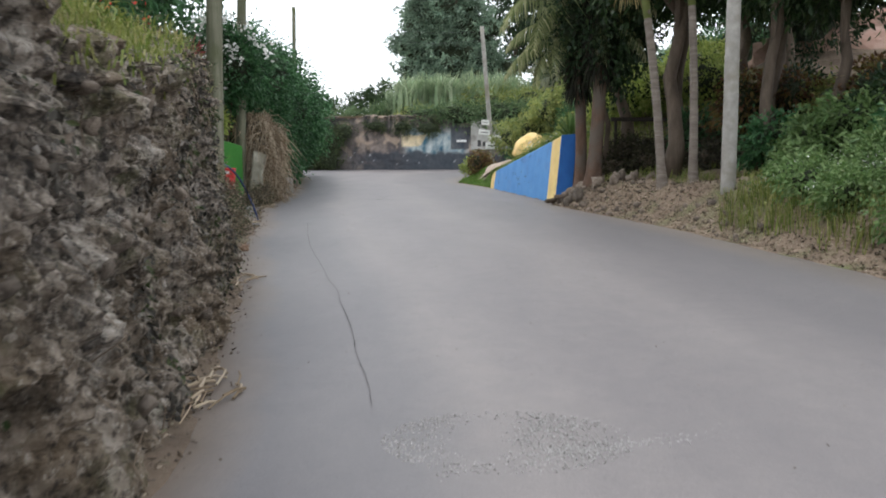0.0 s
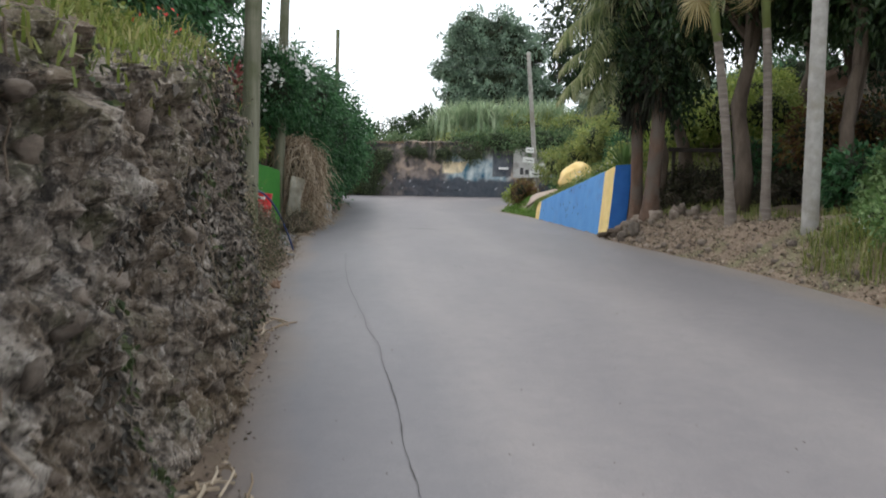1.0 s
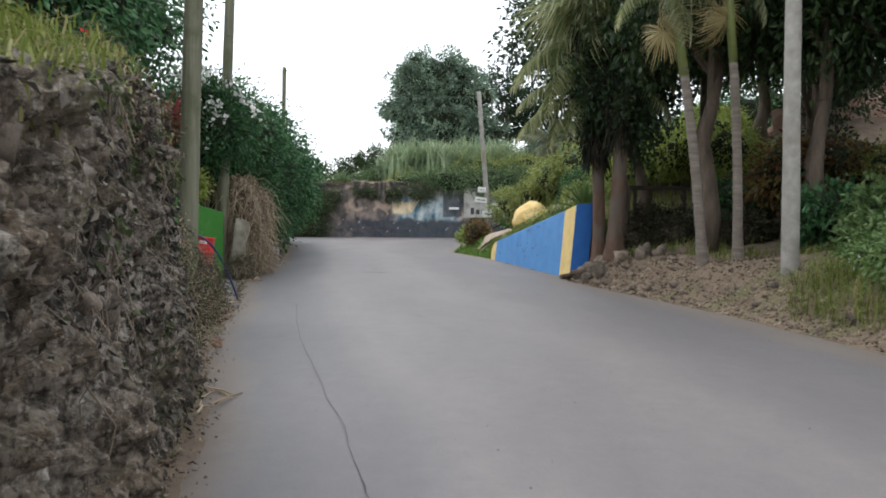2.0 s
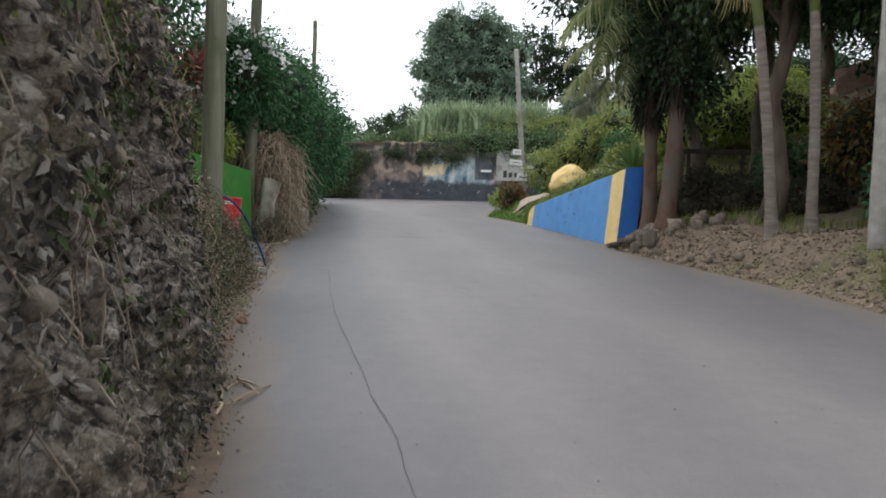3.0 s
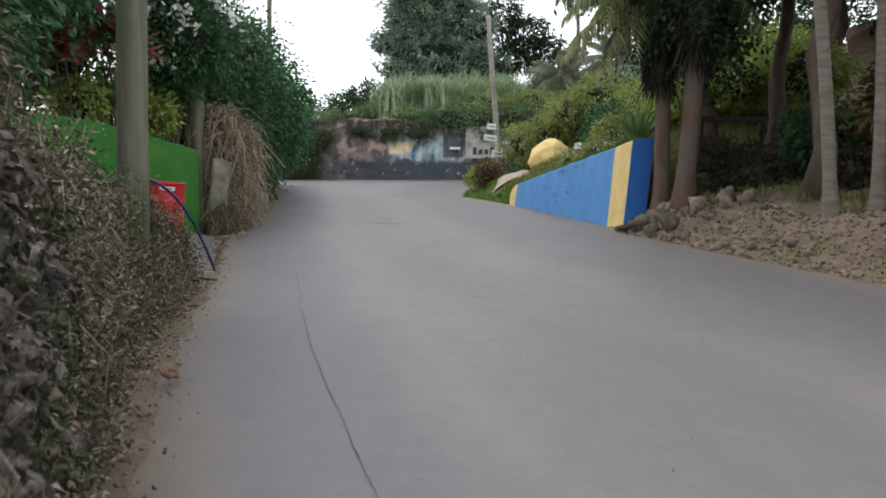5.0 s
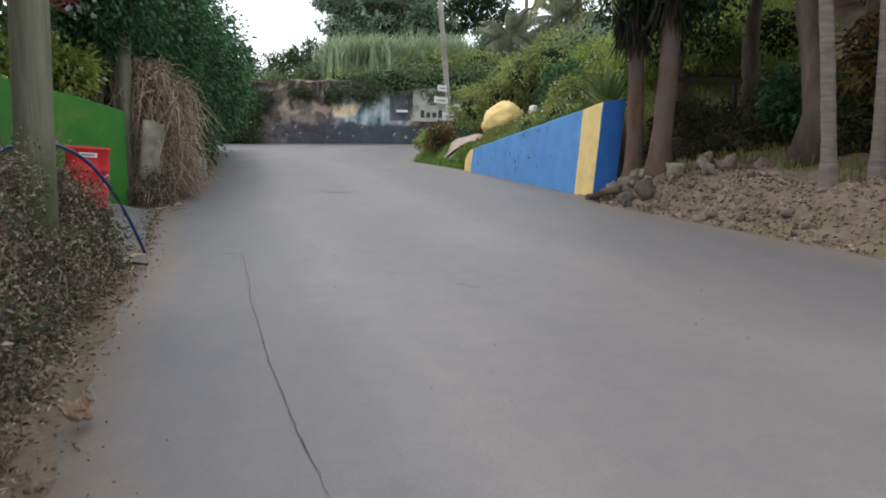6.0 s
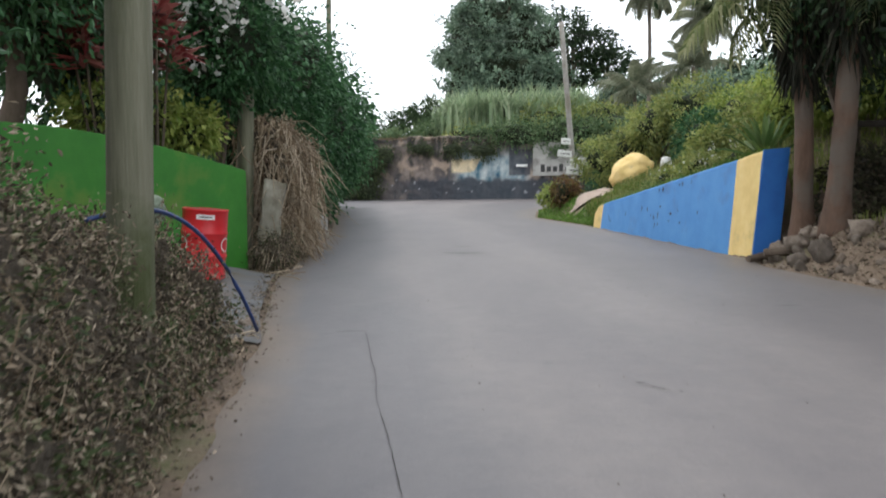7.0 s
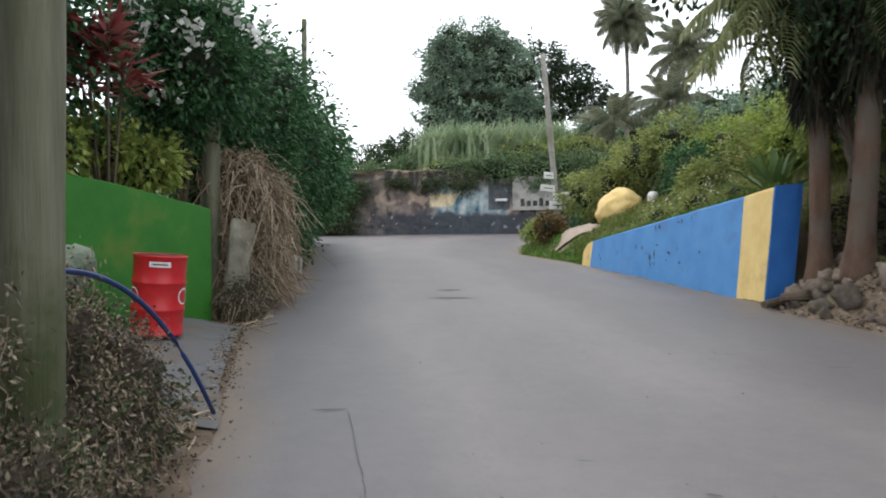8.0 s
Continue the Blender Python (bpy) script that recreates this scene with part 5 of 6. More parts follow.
def palm(name, label, foot, head, radius, bark, fronds, count, elev, shaft=None, group="", rings=0.0, flare=1.5, scale=(0.85, 1.15), names="frond", az=None, skirt=False, arching=()):
    root = thing(name, label, "palm", group, foot)
    a, b = Vector((0, 0, -0.2)), Vector(head) - Vector(foot)
    m = 46
    pts, rad = [], []
    for k in range(m + 1):
        s = k / m
        q = a.lerp(b, s)
        q.x += 0.10 * math.sin(s * 3.1) * (b.z / 6)
        pts.append(q)
        rad.append(radius * (1 - 0.25 * s + (flare - 1) * max(0, 1 - s * 6) ** 2) * (1 + rings * (k % 2)))
    v, f = tube(pts, rad, 14, 0.06)
    mesh("trunk", v, f, bark, root, smooth=rings == 0)
    if shaft:
        v, f = tube([pts[int(m * 0.62)], pts[int(m * 0.8)], pts[-1]], [radius * 0.9, radius * 1.0, radius * 0.6], 12)
        mesh("crownshaft", v, f, shaft, root, "smooth green crownshaft", True)
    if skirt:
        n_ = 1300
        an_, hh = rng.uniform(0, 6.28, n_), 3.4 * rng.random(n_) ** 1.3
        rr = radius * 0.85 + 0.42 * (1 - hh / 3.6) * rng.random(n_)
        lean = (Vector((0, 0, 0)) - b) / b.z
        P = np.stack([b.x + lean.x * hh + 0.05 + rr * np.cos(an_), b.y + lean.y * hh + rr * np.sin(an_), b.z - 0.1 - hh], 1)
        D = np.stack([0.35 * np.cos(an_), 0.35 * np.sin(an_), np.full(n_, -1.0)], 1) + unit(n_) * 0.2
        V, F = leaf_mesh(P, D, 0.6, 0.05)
        tagged(mesh("dead_skirt", V, F, SKIRT, root, "hanging skirt of dead fronds, coloured near-black for crown shade"), kind="stuff")
    for k in range(count):
        ob = new(names, fronds[k % len(fronds)])
        ob.parent = root
        an = (k * 2.399 + foot[0]) if az is None else az[0] + (az[1] - az[0]) * k / count
        el = elev[0] + (elev[1] - elev[0]) * ((k * 0.7071) % 1)
        if skirt and math.sin(an) < -0.25:
            el = max(el, 30)
        s = rng.uniform(*scale)
        ob.matrix_basis = Matrix.LocRotScale(b + Vector((0, 0, -0.25 * ((k * 0.37) % 1))), Euler((rng.normal(0, 0.2), -radians(el), an)), Vector((s, s, s)))
    # arching lower fronds: heading, rise, size, drop below the crown
    for k, (an, el, s, drop) in enumerate(arching):
        ob = new(names, (YELLOWED if el < -55 else HANGING)[k % 3])
        ob.parent = root
        ob.matrix_basis = Matrix.LocRotScale(b + Vector((0, 0, -drop)), Euler((rng.normal(0, 0.15), -radians(el), radians(an))), Vector((s, s, s)))
    return root


FANS = [fan_mesh("fan_frond", 1.15, 1.15, PALMLEAF) for k in range(3)]
HANGING = [feather_mesh("hanging_frond", 2.2, 0.62, PALMLEAF, 0.95, 25, 0.048, 0.75) for k in range(3)]
YELLOWED = [fan_mesh("yellowed_frond", 0.7, 0.95, DEADFAN, 40) for k in range(3)]
COCO = [feather_mesh("coconut_frond", 2.9, 0.95, COCOLEAF, 0.85, 34, 0.10, 0.7) for k in range(2)]
gz = ground_z
palm("fan_palm", "fan palm with drooping fronds at the blue wall end", (4.07, 22.8, gz(4.07, 22.8)), (3.65, 22.6, 7.2), 0.17, BARK, FANS, 13, (-45, 55), group="fan palms", flare=1.6, scale=(0.7, 1.1), skirt=True, arching=((185, -18, 1.2, 0.4), (208, -35, 1.1, 0.8), (176, -32, 1.1, 1.3), (186, -14, 1.1, 2.0), (200, -34, 0.9, 2.0), (165, -5, 1.0, 1.5), (225, -40, 0.9, 1.7)))
palm("fan_palm", "stout fan palm growing beside its twin", (4.24, 21.95, gz(4.24, 21.95)), (4.35, 21.9, 7.6), 0.2, BARK, FANS, 11, (-40, 55), group="fan palms", flare=1.6, scale=(0.7, 1.1), skirt=True, arching=((320, -25, 1.1, 0.6), (285, -25, 0.8, 1.2), (345, -30, 1.0, 0.9), (330, -28, 0.9, 1.9), (262, -48, 0.8, 1.9)))
palm("ringed_palm", "slender ringed palm leaning on the dirt bank", (5.02, 17.6, gz(5.02, 17.6)), (4.1, 17.5, 7.3), 0.10, BARK_PALE, FANS, 8, (-20, 60), CROWNSHAFT, "ringed palms", 0.05, scale=(0.6, 0.85), arching=((200, -80, 0.62, 1.0), (260, -78, 0.6, 1.3), (185, -30, 0.7, 0.6), (290, -40, 0.7, 0.9)))
palm("ringed_palm", "slender ringed palm with a green crownshaft", (5.68, 17.55, gz(5.68, 17.55)), (5.25, 17.5, 7.7), 0.095, BARK_PALE, FANS, 8, (-20, 60), CROWNSHAFT, "ringed palms", 0.05, scale=(0.6, 0.85), arching=((230, -80, 0.6, 1.2), (330, -76, 0.6, 1.4), (350, -35, 0.7, 0.8)))
palm("coconut_palm", "tall coconut palm against the sky", (11.7, 70, gz(11.7, 70)), (11.7, 70, 17.8), 0.17, BARK_PALE, COCO, 40, (-55, 75), group="coconut palms")
palm("coconut_palm", "coconut palm behind the garden", (14.5, 66, gz(14.5, 66)), (15.0, 66, 14.6), 0.17, BARK_PALE, COCO, 26, (-50, 70), group="coconut palms")
palm("coconut_palm", "young low palm on the slope", (9.5, 64, gz(9.5, 64)), (9.5, 64, 9.2), 0.15, BARK_PALE, COCO, 16, (-30, 75), group="coconut palms")
palm("coconut_palm", "young low palm in front of the sky", (13, 62, gz(13, 62)), (13, 62, 10.2), 0.15, BARK_PALE, COCO, 16, (-30, 75), group="coconut palms")
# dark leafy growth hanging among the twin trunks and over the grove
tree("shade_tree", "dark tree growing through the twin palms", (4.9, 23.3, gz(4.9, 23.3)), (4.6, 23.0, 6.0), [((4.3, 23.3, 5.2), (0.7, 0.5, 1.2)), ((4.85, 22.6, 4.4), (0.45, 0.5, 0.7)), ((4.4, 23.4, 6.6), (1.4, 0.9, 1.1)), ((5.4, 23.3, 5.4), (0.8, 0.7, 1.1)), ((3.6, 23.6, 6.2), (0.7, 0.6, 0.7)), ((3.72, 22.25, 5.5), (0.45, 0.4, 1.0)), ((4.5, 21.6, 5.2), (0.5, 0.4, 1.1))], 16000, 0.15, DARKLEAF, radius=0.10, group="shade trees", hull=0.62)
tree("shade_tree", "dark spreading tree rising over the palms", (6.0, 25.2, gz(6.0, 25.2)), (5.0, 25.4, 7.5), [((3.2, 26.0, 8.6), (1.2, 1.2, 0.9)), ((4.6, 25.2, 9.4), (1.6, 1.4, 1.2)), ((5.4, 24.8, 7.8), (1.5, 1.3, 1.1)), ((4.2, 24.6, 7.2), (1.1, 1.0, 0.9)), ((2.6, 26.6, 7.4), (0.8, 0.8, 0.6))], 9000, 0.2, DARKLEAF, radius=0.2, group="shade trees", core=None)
for k, (x, y, h, rr) in enumerate(((5.7, 19.5, 7.2, 0.22), (8.2, 19.6, 7.5, 0.2), (7.3, 24.5, 8.0, 0.22), (10.5, 17.0, 7.0, 0.2), (9.4, 22.5, 8.2, 0.22), (8.7, 17.3, 6.8, 0.16), (11.5, 26.5, 9.0, 0.25), (14.5, 17.5, 8.0, 0.2), (9.6, 13.2, 6.8, 0.18), (10.8, 28.5, 9.0, 0.25), (14.5, 31.0, 10.5, 0.25), (7.4, 17.9, 7.4, 0.16))):
    z = gz(x, y)
    tree("shade_tree", "dark-leaved shade tree in the roadside grove", (x, y, z), (x + 0.2, y, h - 1.0),
         [((x + 0.3, y, h), (1.6, 1.6, 1.2)), ((x - 1.1, y + 0.5, h - 0.5), (1.2, 1.3, 1.0)), ((x + 1.3, y - 0.6, h - 0.6), (1.3, 1.3, 1.0)), ((x, y - 0.4, h + 1.4), (1.5, 1.5, 1.0)), ((x + 0.4, y + 1.2, h - 1.0), (1.3, 1.2, 0.9))],
         8000, 0.2, GROVELEAF, radius=rr, group="shade trees", core=None)
# understorey
shrub("copper_shrub", "copper and yellow leaved shrub in the grove", "shrub", [((8.0, 20.6, 3.1), (0.8, 0.7, 0.8)), ((9.0, 20.0, 3.2), (0.8, 0.7, 0.7))], 3500, 0.16, COPPER, "grove shrubs")
shrub("copper_shrub", "bronze leaved shrub under the trees", "shrub", [((9.6, 17.2, 3.0), (0.9, 0.8, 0.8)), ((10.8, 18.2, 3.2), (0.9, 0.8, 0.8))], 3500, 0.16, COPPER, "grove shrubs")
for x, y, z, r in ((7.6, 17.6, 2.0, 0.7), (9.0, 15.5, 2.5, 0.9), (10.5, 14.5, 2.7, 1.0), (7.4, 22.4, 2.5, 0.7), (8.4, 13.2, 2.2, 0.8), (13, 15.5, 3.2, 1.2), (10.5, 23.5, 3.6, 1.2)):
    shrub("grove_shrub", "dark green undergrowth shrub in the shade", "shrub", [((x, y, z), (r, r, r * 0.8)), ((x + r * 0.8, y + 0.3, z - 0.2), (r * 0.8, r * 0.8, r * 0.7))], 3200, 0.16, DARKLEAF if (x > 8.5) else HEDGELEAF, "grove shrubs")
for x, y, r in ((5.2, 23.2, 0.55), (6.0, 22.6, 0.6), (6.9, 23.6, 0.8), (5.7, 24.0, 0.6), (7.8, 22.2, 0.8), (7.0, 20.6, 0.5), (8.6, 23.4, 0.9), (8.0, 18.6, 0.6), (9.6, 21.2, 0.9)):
    shrub("grove_shrub", "low undergrowth behind the palms, colour darkened for shade", "shrub", [((x, y, gz(x, y) + r * 0.45), (r, r, r * 0.75)), ((x + r, y + 0.2, gz(x + r, y) + r * 0.35), (r * 0.8, r * 0.8, r * 0.6))], 2600, 0.12, SHADELEAF, "grove shrubs", stems=False, core=CORE_DRY)
for x, y, z, r in ((9.8, 19.4, 3.0, 0.8), (11.2, 18.6, 3.4, 0.9), (10.2, 15.6, 2.6, 0.8), (12.0, 16.6, 3.2, 0.9)):
    shrub("golden_shrub", "yellow-green hedge shrub under the trees", "shrub", [((x, y, z), (r, r * 0.8, r * 0.7)), ((x + 0.9, y, z + 0.1), (r * 0.8, r * 0.7, r * 0.7))], 3600, 0.14, SHRUBLEAF if y > 17 else LIMELEAF, "grove shrubs")
for x, y, z, r in ((6.6, 27.4, 3.9, 0.7), (7.4, 26.6, 4.1, 0.8), (6.0, 28.6, 3.6, 0.5), (8.6, 25.6, 4.2, 0.9), (9.2, 28.2, 4.9, 1.0)):
    shrub("garden_shrub", "sunlit yellow-green garden shrub on the slope", "shrub", [((x, y, z), (r, r, r * 0.8))], 2600, 0.14, LIMELEAF, "garden shrubs")
# earth bank glimpsed through the trees
cb = part("clay_bank", lump((0, 0, 0), (5.0, 2.0, 2.4), 4, 0.25, 1.2, 4.0), CLAY)
cb.location = (16.5, 29.5, 4.9)
tagged(cb, "pinkish bare clay bank glimpsed through the trees", "earth bank", kind="structure")
# dark rail behind the palms
rail = thing("garden_rail", "low dark timber rail on posts behind the palms", "rail", at=(6.0, 23.9, gz(6.0, 23.9)))
rh = 2.95 - rail.location.z
for nm, c, dim in (("rail_bar", (0, 0, rh), (1.7, 0.10, 0.12)), ("rail_post", (-0.7, 0, rh / 2 - 0.1), (0.09, 0.09, rh + 0.1)), ("rail_post", (0.7, 0, rh / 2 - 0.1), (0.09, 0.09, rh + 0.1))):
    bm = bmesh.new()
    bmesh.ops.create_cube(bm, size=1)
    bmesh.ops.scale(bm, vec=dim, verts=bm.verts)
    bmesh.ops.bevel(bm, geom=bm.edges[:], offset=0.012, segments=1, affect="EDGES")
    bmesh.ops.translate(bm, vec=c, verts=bm.verts)
    part(nm, bm, DARKWOOD, rail)

# ---- blue wall ----
bwall = thing("blue_wall", "blue painted retaining wall with yellow stripes, tapering down", "wall", at=(3.38, 23.4, road_z(23.4)))
A, B = Vector((3.38, 23.4)), Vector((2.05, 33.8))
BL = np.array(bwall.location)


BATTER = 0.085  # the face leans back


def wall_piece(name, s0, s1, slant0, slant1, material, label, steps=24):
    """A stretch of the tapering wall between two fractions of its length; its ends may slant."""
    bm = bmesh.new()
    rows = []
    nrm = Vector((0.992, 0.127))
    for k in range(steps + 1):
        ring = []
        for o, hz in ((0.0, 0.0), (0.0, 0.12), (0.004, 0.5), (0.01, 0.98), (0.03, 1.0), (0.40, 1.0), (0.45, 0.98), (0.45, 0.0)):
            s = (s0 + (s1 - s0) * k / steps) + (slant0 * (1 - k / steps) + slant1 * k / steps) * hz
            q = A.lerp(B, s)
            zt = wall_top(q.y) + 0.012 * noise.noise(Vector((s * 14, 0, 0))) - (0.0 if s < 0.94 else 0.25 * ((s - 0.94) / 0.06) ** 2)
            zb = road_z(q.y) - 0.12
            wob = 0.012 * noise.noise(Vector((q.y * 1.5, hz * 2, 0)))
            wob += BATTER * (zt - zb) * hz
            ring.append(bm.verts.new((q.x + nrm.x * o + wob - BL[0], q.y + nrm.y * o - BL[1], zb + (zt - zb) * hz - BL[2])))
        rows.append(ring)
    for k in range(steps):
        for a in range(7):
            bm.faces.new((rows[k][a], rows[k + 1][a], rows[k + 1][a + 1], rows[k][a + 1]))
    bm.faces.new(rows[0])
    bm.faces.new(rows[-1][::-1])
    bmesh.ops.recalc_face_normals(bm, faces=bm.faces)
    return part(name, bm, material, bwall, label)


wall_piece("stripe", 0.0, 0.088, 0.0, 0.008, YELLOW, "broad yellow painted stripe", 6)
wall_piece("wall_body", 0.088, 0.925, 0.008, -0.006, BLUE, "sky-blue painted render", 40)
wall_piece("stripe", 0.925, 1.0, -0.006, 0.0, YELLOW, "yellow painted wall end", 6)
# deep blue return at the near end
bm = bmesh.new()
bmesh.ops.create_cube(bm, size=1)
bmesh.ops.subdivide_edges(bm, edges=bm.edges[:], cuts=5, use_grid_fill=True)
for v_ in bm.verts:
    fx, fy, fz = v_.co.x + 0.5, v_.co.y + 0.5, v_.co.z + 0.5
    h_ = 2.45 - (road_z(23.4) - 0.1)
    wide = 0.47
    x_ = 3.385 + wide * fx + BATTER * h_ * fz + 0.015 * noise.noise(Vector((fz * 4, fy, 2)))
    y_ = 23.33 + 0.015 * noise.noise(Vector((fx * 2, fz * 2, 5))) + (0.055 if fx < 0.6 else 0.25) * fy
    v_.co = Vector((x_ - BL[0], y_ - BL[1], -0.1 + (h_ + 0.04 * fx) * fz))
part("return_wall", bm, NAVY, bwall, "deep blue painted end of the wall")
# worn spots and drips on the blue paint
for k in range(26):
    s = rng.uniform(0.32, 0.62) if k < 17 else rng.uniform(0.1, 0.9)
    q = A.lerp(B, s)
    zt, zb = wall_top(q.y), road_z(q.y)
    zc = zb + (zt - zb) * (rng.uniform(0.25, 0.6) if k % 4 else 0.9)
    w_, h_ = rng.uniform(0.012, 0.045), rng.uniform(0.04, 0.16)
    V = []
    for j in range(10):
        an = j * 0.628
        rr = 1 + 0.35 * math.sin(an * 3 + k)
        V.append((q.x - 0.016 + BATTER * (zc - zb + 0.12 + h_ * 0.5 * math.sin(an) * rr) - BL[0] - 0.128 * w_ * math.cos(an) * rr, q.y - BL[1] + w_ * math.cos(an) * rr, zc + h_ * 0.5 * math.sin(an) * rr - BL[2]))
    mesh("worn_spot", V, [tuple(range(10))], CHIP, bwall)

# ---- garden over the blue wall ----
def beyond(x, y):
    return x > right_x(y) + 0.28


pos = spread(2.2, 9, 23.9, 40, 15000, 0, lambda x, y: beyond(x, y) and not (36.8 < y < 41 and abs(x - 2.35 - 0.2 * (y - 36)) < 0.75) and rng.random() < 1.2 - 0.12 * (x - right_x(y)))
V, F = blades(pos, 0.34, 0.022, 0.6, 0.9)
tagged(mesh("garden_grass", V, F, GRASS), "rough yellow-green grass on the garden slope", "grass", kind="stuff")
pos = spread(0.6, 4.5, 33.5, 46, 17000, 0, lambda x, y: right_x(y) + 0.05 < x < right_x(y) + 2.6 and not (37.0 < y < 41 and abs(x - 2.35 - 0.2 * (y - 36)) < 0.7))
V, F = blades(pos, 0.13, 0.03, 0.5, 0.6)
tagged(mesh("lawn_strip", V, F, LAWN), "short bright green grass verge at the wall end", "grass", kind="stuff")
pos = []
for k in range(2600):
    y = rng.uniform(23.6, 33.7)
    pos.append((right_x(y) + rng.uniform(0.22, 0.7), y, wall_top(y) - 0.03))
V, F = blades(np.array(pos), 0.20, 0.02, 0.9, 1.0)
tagged(mesh("wall_fringe", V, F, LAWN), "low green plants fringing the wall top", "grass", kind="stuff")
shrub("red_shrub", "low reddish-green shrub by the garden path", "shrub", [((1.75, 39.4, 1.75), (0.36, 0.4, 0.46)), ((2.0, 40.1, 1.9), (0.36, 0.4, 0.40))], 2000, 0.14, COPPER, "garden shrubs")
shrub("yellow_shrub", "yellow-green shrub beside the sign post", "shrub", [((1.9, 42.2, 1.75), (0.5, 0.5, 0.4)), ((1.5, 41.4, 1.55), (0.4, 0.5, 0.32))], 2600, 0.13, LIMELEAF, "garden shrubs")
gb = [((4.9, 41.5, 3.5), (1.2, 1.0, 1.1)), ((5.7, 40.5, 4.4), (1.3, 1.0, 1.1)), ((6.6, 39.5, 4.9), (1.2, 1.0, 1.1)), ((4.0, 43.5, 3.2), (1.2, 1.0, 1.0))]
shrub("garden_shrub", "large yellow-green shrub above the painted rock", "shrub", gb, 12000, 0.15, SHRUBLEAF, "garden shrubs", hull=0.55)
for x, y, r, m_ in ((6.4, 37.0, 1.0, HEDGELEAF), (7.8, 37.5, 1.2, LIMELEAF), (8.8, 35.5, 1.2, LIMELEAF), (5.6, 33.5, 0.6, SHRUBLEAF), (6.8, 32.8, 0.9, SHRUBLEAF), (8.2, 31.8, 1.1, LIMELEAF), (6.2, 30.2, 0.6, GRASS), (7.6, 29.2, 0.9, SHRUBLEAF), (9.8, 31, 1.2, LIMELEAF), (9.0, 40, 1.4, HEDGELEAF), (7.0, 43.5, 1.4, HEDGELEAF), (9.5, 45, 1.8, HEDGELEAF), (6.5, 48, 1.6, HEDGELEAF), (10, 50, 2.0, DARKLEAF), (8.5, 54, 2.0, HEDGELEAF), (12.5, 40, 2.0, DARKLEAF), (12.5, 34, 1.8, HEDGELEAF), (11.5, 46, 2.0, HEDGELEAF), (4.9, 46.5, 1.1, HEDGELEAF), (13, 28, 1.6, DARKLEAF)):
    z = gz(x, y)
    shrub("garden_shrub", "mixed green shrub on the garden slope", "shrub", [((x, y, z + r * 0.75), (r, r, r * 0.9)), ((x + r * 0.7, y + 0.4, z + r * 1.15), (r * 0.7, r * 0.7, r * 0.6))], int(1800 + 1800 * r), 0.15, m_, "garden shrubs", hull=0.5)
pr = part("painted_rock", lump((0, 0, 0), (0.80, 0.62, 0.80), 4, 0.16, 1.0, 2.0), surface("yellow_rock", [(0.62, 0.44, 0.15), (0.74, 0.54, 0.22), (0.80, 0.62, 0.32)], 3, 0.8, 0.5, 0.02, (0.36, 0.27, 0.14), 1.5, (0.58, 0.75)), smooth=True)
for v_ in pr.data.vertices:
    v_.co.z = v_.co.z * (0.85 if v_.co.z > 0 else 1.0) + 0.22 * v_.co.x
pr.location = (4.38, 39.2, 2.52)
tagged(pr, "large boulder painted yellow on the garden slope", "boulder")
wr = part("white_stone", lump((0, 0, 0), (0.22, 0.2, 0.28), 3, 0.25, 1.5, 6.0), WHITE, smooth=True)
wr.location = (5.67, 39.2, gz(5.67, 39.2) + 0.2)
tagged(wr, "small whitewashed stone in the garden grass", "stone")
# pale path
V = []
for k in range(15):
    s = k / 14
    x, y = 2.35 + 0.75 * s + 0.15 * math.sin(3 * s), 37.4 + 3.6 * s
    for j in range(7):
        o = (j / 3 - 1) * (0.62 + 0.08 * math.sin(k * 1.7 + j))
        px, py = x + o, y - 0.3 * o
        V.append((px, py, gz(px, py) + (0.11 if 0 < j < 6 else 0.0)))
PATHM = surface("sandy_path", [(0.27, 0.21, 0.165), (0.41, 0.33, 0.27)], 4, 0.95, 0.5, 0.02)
tagged(mesh("garden_path", V, [(7 * k + j, 7 * k + j + 1, 7 * k + j + 8, 7 * k + j + 7) for k in range(14) for j in range(6)], PATHM, smooth=True), "pale sandy path up into the garden", "path", kind="structure")


def agave(x, y, size, label):
    z = gz(x, y)
    root = thing("agave", label, "agave", "agaves", (x, y, z))
    V, F = [], []
    for k in range(26):
        an = k * 2.399
        el = radians(20 + 60 * ((k * 0.7071) % 1))
        d = Vector((math.cos(an) * math.cos(el), math.sin(an) * math.cos(el), math.sin(el)))
        sd = Vector((-math.sin(an), math.cos(an), 0)) * size * 0.055
        up = Vector((0, 0, 1))
        o = len(V)
        for q, w_ in ((0, 0.6), (0.35, 1.0), (0.7, 0.7)):
            c = d * size * q + up * (-0.12 * size * q * q)
            V += [c - sd * w_ + up * 0.02, c - up * 0.015, c + sd * w_ + up * 0.02]
        V.append(d * size - up * 0.2 * size)
        for a in (0, 3):
            for b in (0, 1):
                F.append((o + a + b, o + a + b + 1, o + a + b + 4, o + a + b + 3))
        F += [(o + 6, o + 7, o + 9), (o + 7, o + 8, o + 9)]
    tagged(mesh("rosette", V, F, FERNLEAF, root), kind="stuff")


agave(4.1, 24.7, 1.25, "spiky green agave above the blue wall")
agave(4.3, 31.5, 0.6, "small spiky plant on the wall top")
agave(3.7, 33.2, 0.5, "small spiky plant in the garden grass")
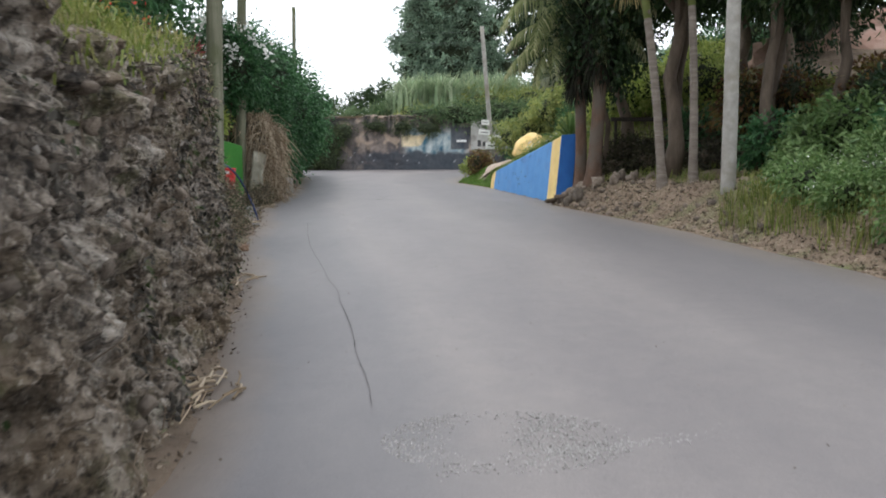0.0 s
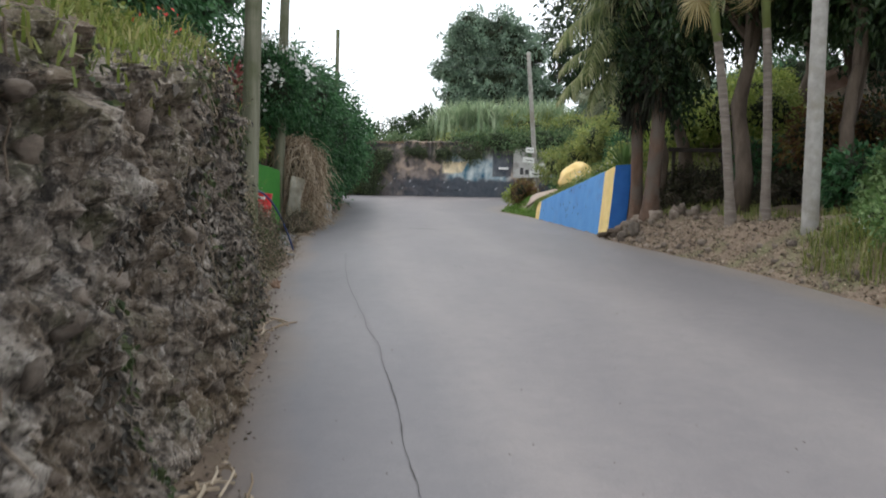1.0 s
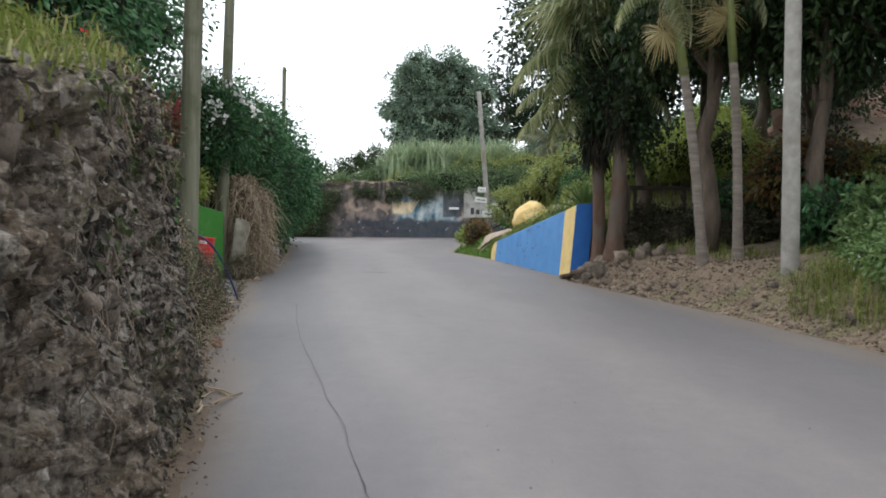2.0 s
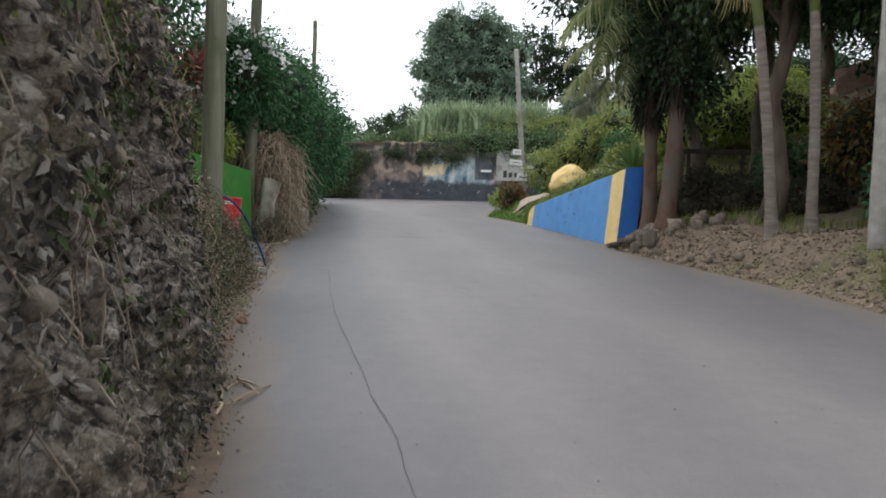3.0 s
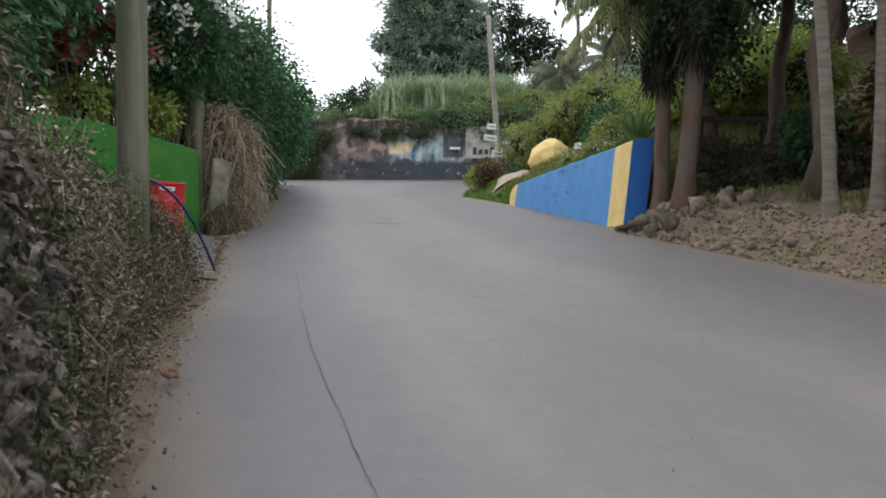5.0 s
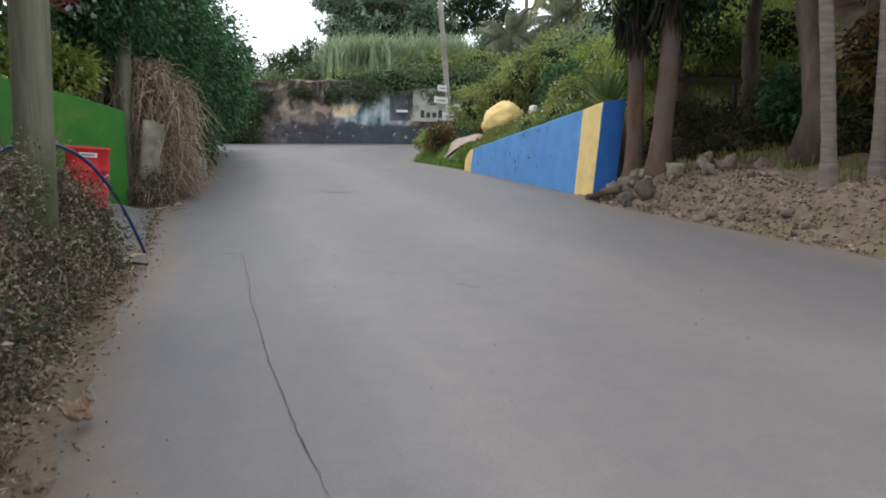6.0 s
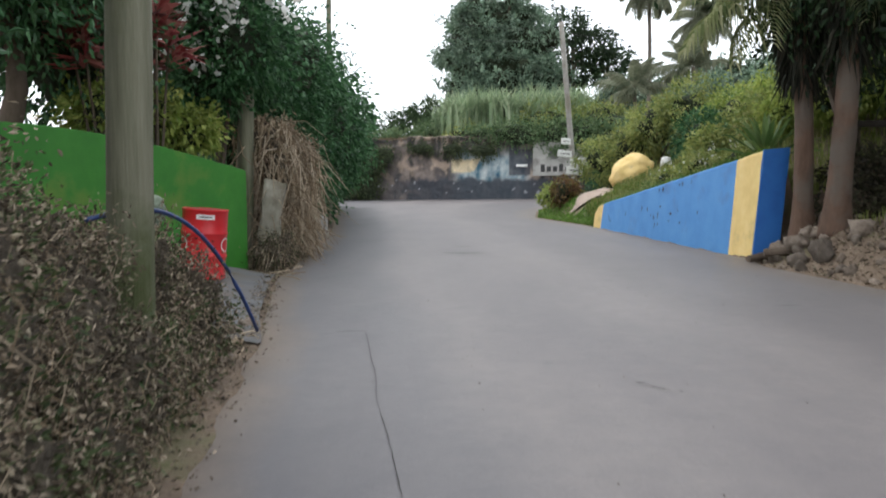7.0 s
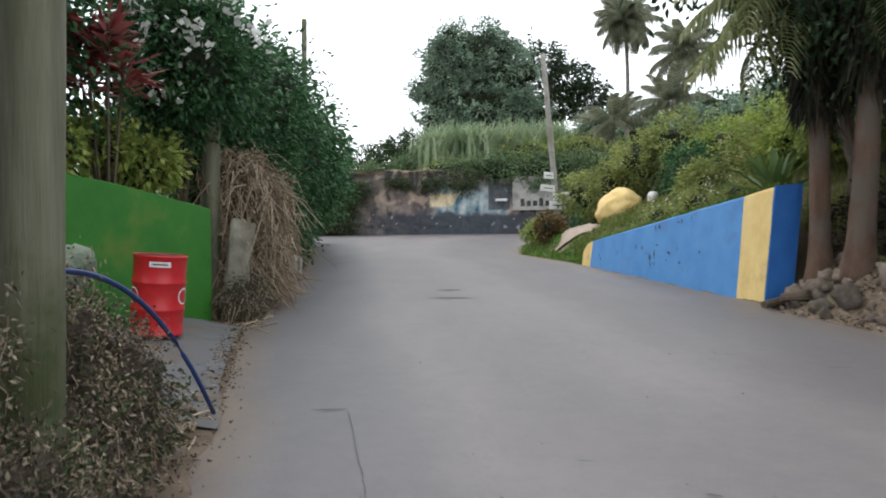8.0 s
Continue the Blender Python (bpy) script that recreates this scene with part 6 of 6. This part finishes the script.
for x, y in ((3.9, 28.5), (4.3, 29.6), (3.6, 30.6), (4.6, 27.8)):
    shrub("flower_clump", "low green clump with small white flowers", "flowers", [((x, y, gz(x, y) + 0.22), (0.35, 0.4, 0.28))], 900, 0.09, SHRUBLEAF, "flower clumps", flowers=(PETAL, 60, 0.06, 0.1), stems=False)

# ---- dirt bank on the right ----
for k in range(150):
    y = rng.uniform(12.5, 23.2)
    s = abs(rng.normal(0.3, 0.6))
    x = right_x(y) + s
    r = (0.022 + 0.085 * rng.random() ** 2.2) * (1.5 if y > 20.3 else 1.0)
    ob = stone(None, (x, y, gz(x, y) + r * 0.25), r, name="bank_stone")
    tagged(ob, "dusty brown stone on the dirt bank", "stone", "bank stones")
for x, y, r in ((3.75, 21.3, 0.26), (4.2, 21.0, 0.2), (4.65, 20.9, 0.22), (5.1, 20.8, 0.18), (4.9, 21.3, 0.24), (3.5, 21.6, 0.16), (5.5, 20.4, 0.15), (4.5, 20.3, 0.14), (3.62, 22.75, 0.2), (3.95, 22.35, 0.17), (3.72, 22.2, 0.24)):
    tagged(stone(None, (x, y, gz(x, y) + r * 0.4), r, name="boulder"), "grey-brown boulder at the foot of the palms", "boulder", "palm boulders")
for x, y, an, ln in ((3.45, 22.6, 0.4, 1.0), (3.6, 22.2, -0.2, 0.8)):
    d = Vector((math.cos(an), math.sin(an), 0.04)) * ln * 0.5
    v, f = tube([-d, Vector((0, 0, 0.02)), d], [0.07, 0.085, 0.06], 9, 0.4)
    ob = mesh("fallen_log", v, f, BARK_DARK)
    ob.location = (x, y, gz(x, y) + 0.07)
    tagged(ob, "dark broken log lying by the wall end", "log", "fallen logs")
pos = []
for k in range(9000):
    y = rng.uniform(8, 23)
    x = right_x(y) + abs(rng.normal(0.1, 0.9)) + 0.06 * rng.normal()
    pos.append((x, y, max(gz(x, y), road_top(min(x, right_x(y)), y) if x < right_x(y) else -9) + 0.01))
pos = np.array(pos)
V, F = leaf_mesh(pos, unit(len(pos)) * np.array([1, 1, 0.3]), 0.07, 0.03, 0.5)
tagged(mesh("leaf_litter", V, F, DEADLEAF), "dry leaves and stalks on the dirt bank", "litter", kind="stuff")
pebbles("bank_clods", "crumbled earth clods on the dirt bank", [(right_x(y) + abs(s), y, gz(right_x(y) + abs(s), y)) for y, s in zip(rng.uniform(8, 23, 1500), rng.normal(0.15, 0.7, 1500))], 0.021, DIRT)
pos = spread(4.6, 11, 5.5, 14.6, 13000, 0, lambda x, y: x > right_x(y) + 0.35 + 0.3 * noise.noise(Vector((x, y, 0))))
V, F = blades(pos, 0.42, 0.016, 0.5, 0.8)
tagged(mesh("verge_grass", V, F, GRASS), "tall mixed grass on the roadside bank", "grass", kind="stuff")
pos = spread(4.0, 9, 14.6, 23, 2200, 0, lambda x, y: x > right_x(y) + 1.2 and noise.noise(Vector((x * 0.9, y * 0.9, 3))) > 0.05)
V, F = blades(pos, 0.25, 0.016, 0.6, 0.8)
tagged(mesh("grove_grass", V, F, GRASS), "thin grass under the trees", "grass", kind="stuff")
for x, y, r in ((6.2, 13.6, 0.45), (6.0, 12.6, 0.4), (6.6, 11.8, 0.5), (5.9, 11.2, 0.35), (7.2, 12.8, 0.5), (6.4, 10.4, 0.4), (7.2, 10.6, 0.5), (5.9, 9.4, 0.4)):
    shrub("weed_clump", "leafy green weeds with tiny pale flowers on the bank", "weeds", [((x, y, gz(x, y) + r * 0.7), (r, r, r * 0.9))], 1500, 0.09, FERNLEAF, "weed clumps", flowers=(PETAL, 50, 0.03, 0.0), stems=False, hull=0.6)
shrub("broadleaf_bush", "bright green broad-leaved bush on the bank", "bush", [((7.6, 15.7, 1.95), (0.7, 0.6, 0.45)), ((8.3, 15.4, 2.35), (0.8, 0.7, 0.45)), ((7.2, 15.3, 1.5), (0.5, 0.5, 0.35))], 4200, 0.2, FERNLEAF, narrow=0.35)
shrub("broadleaf_bush", "bright green broad-leaved bush in the verge", "bush", [((7.4, 12.4, 1.7), (0.6, 0.6, 0.4))], 1800, 0.18, FERNLEAF, narrow=0.35)
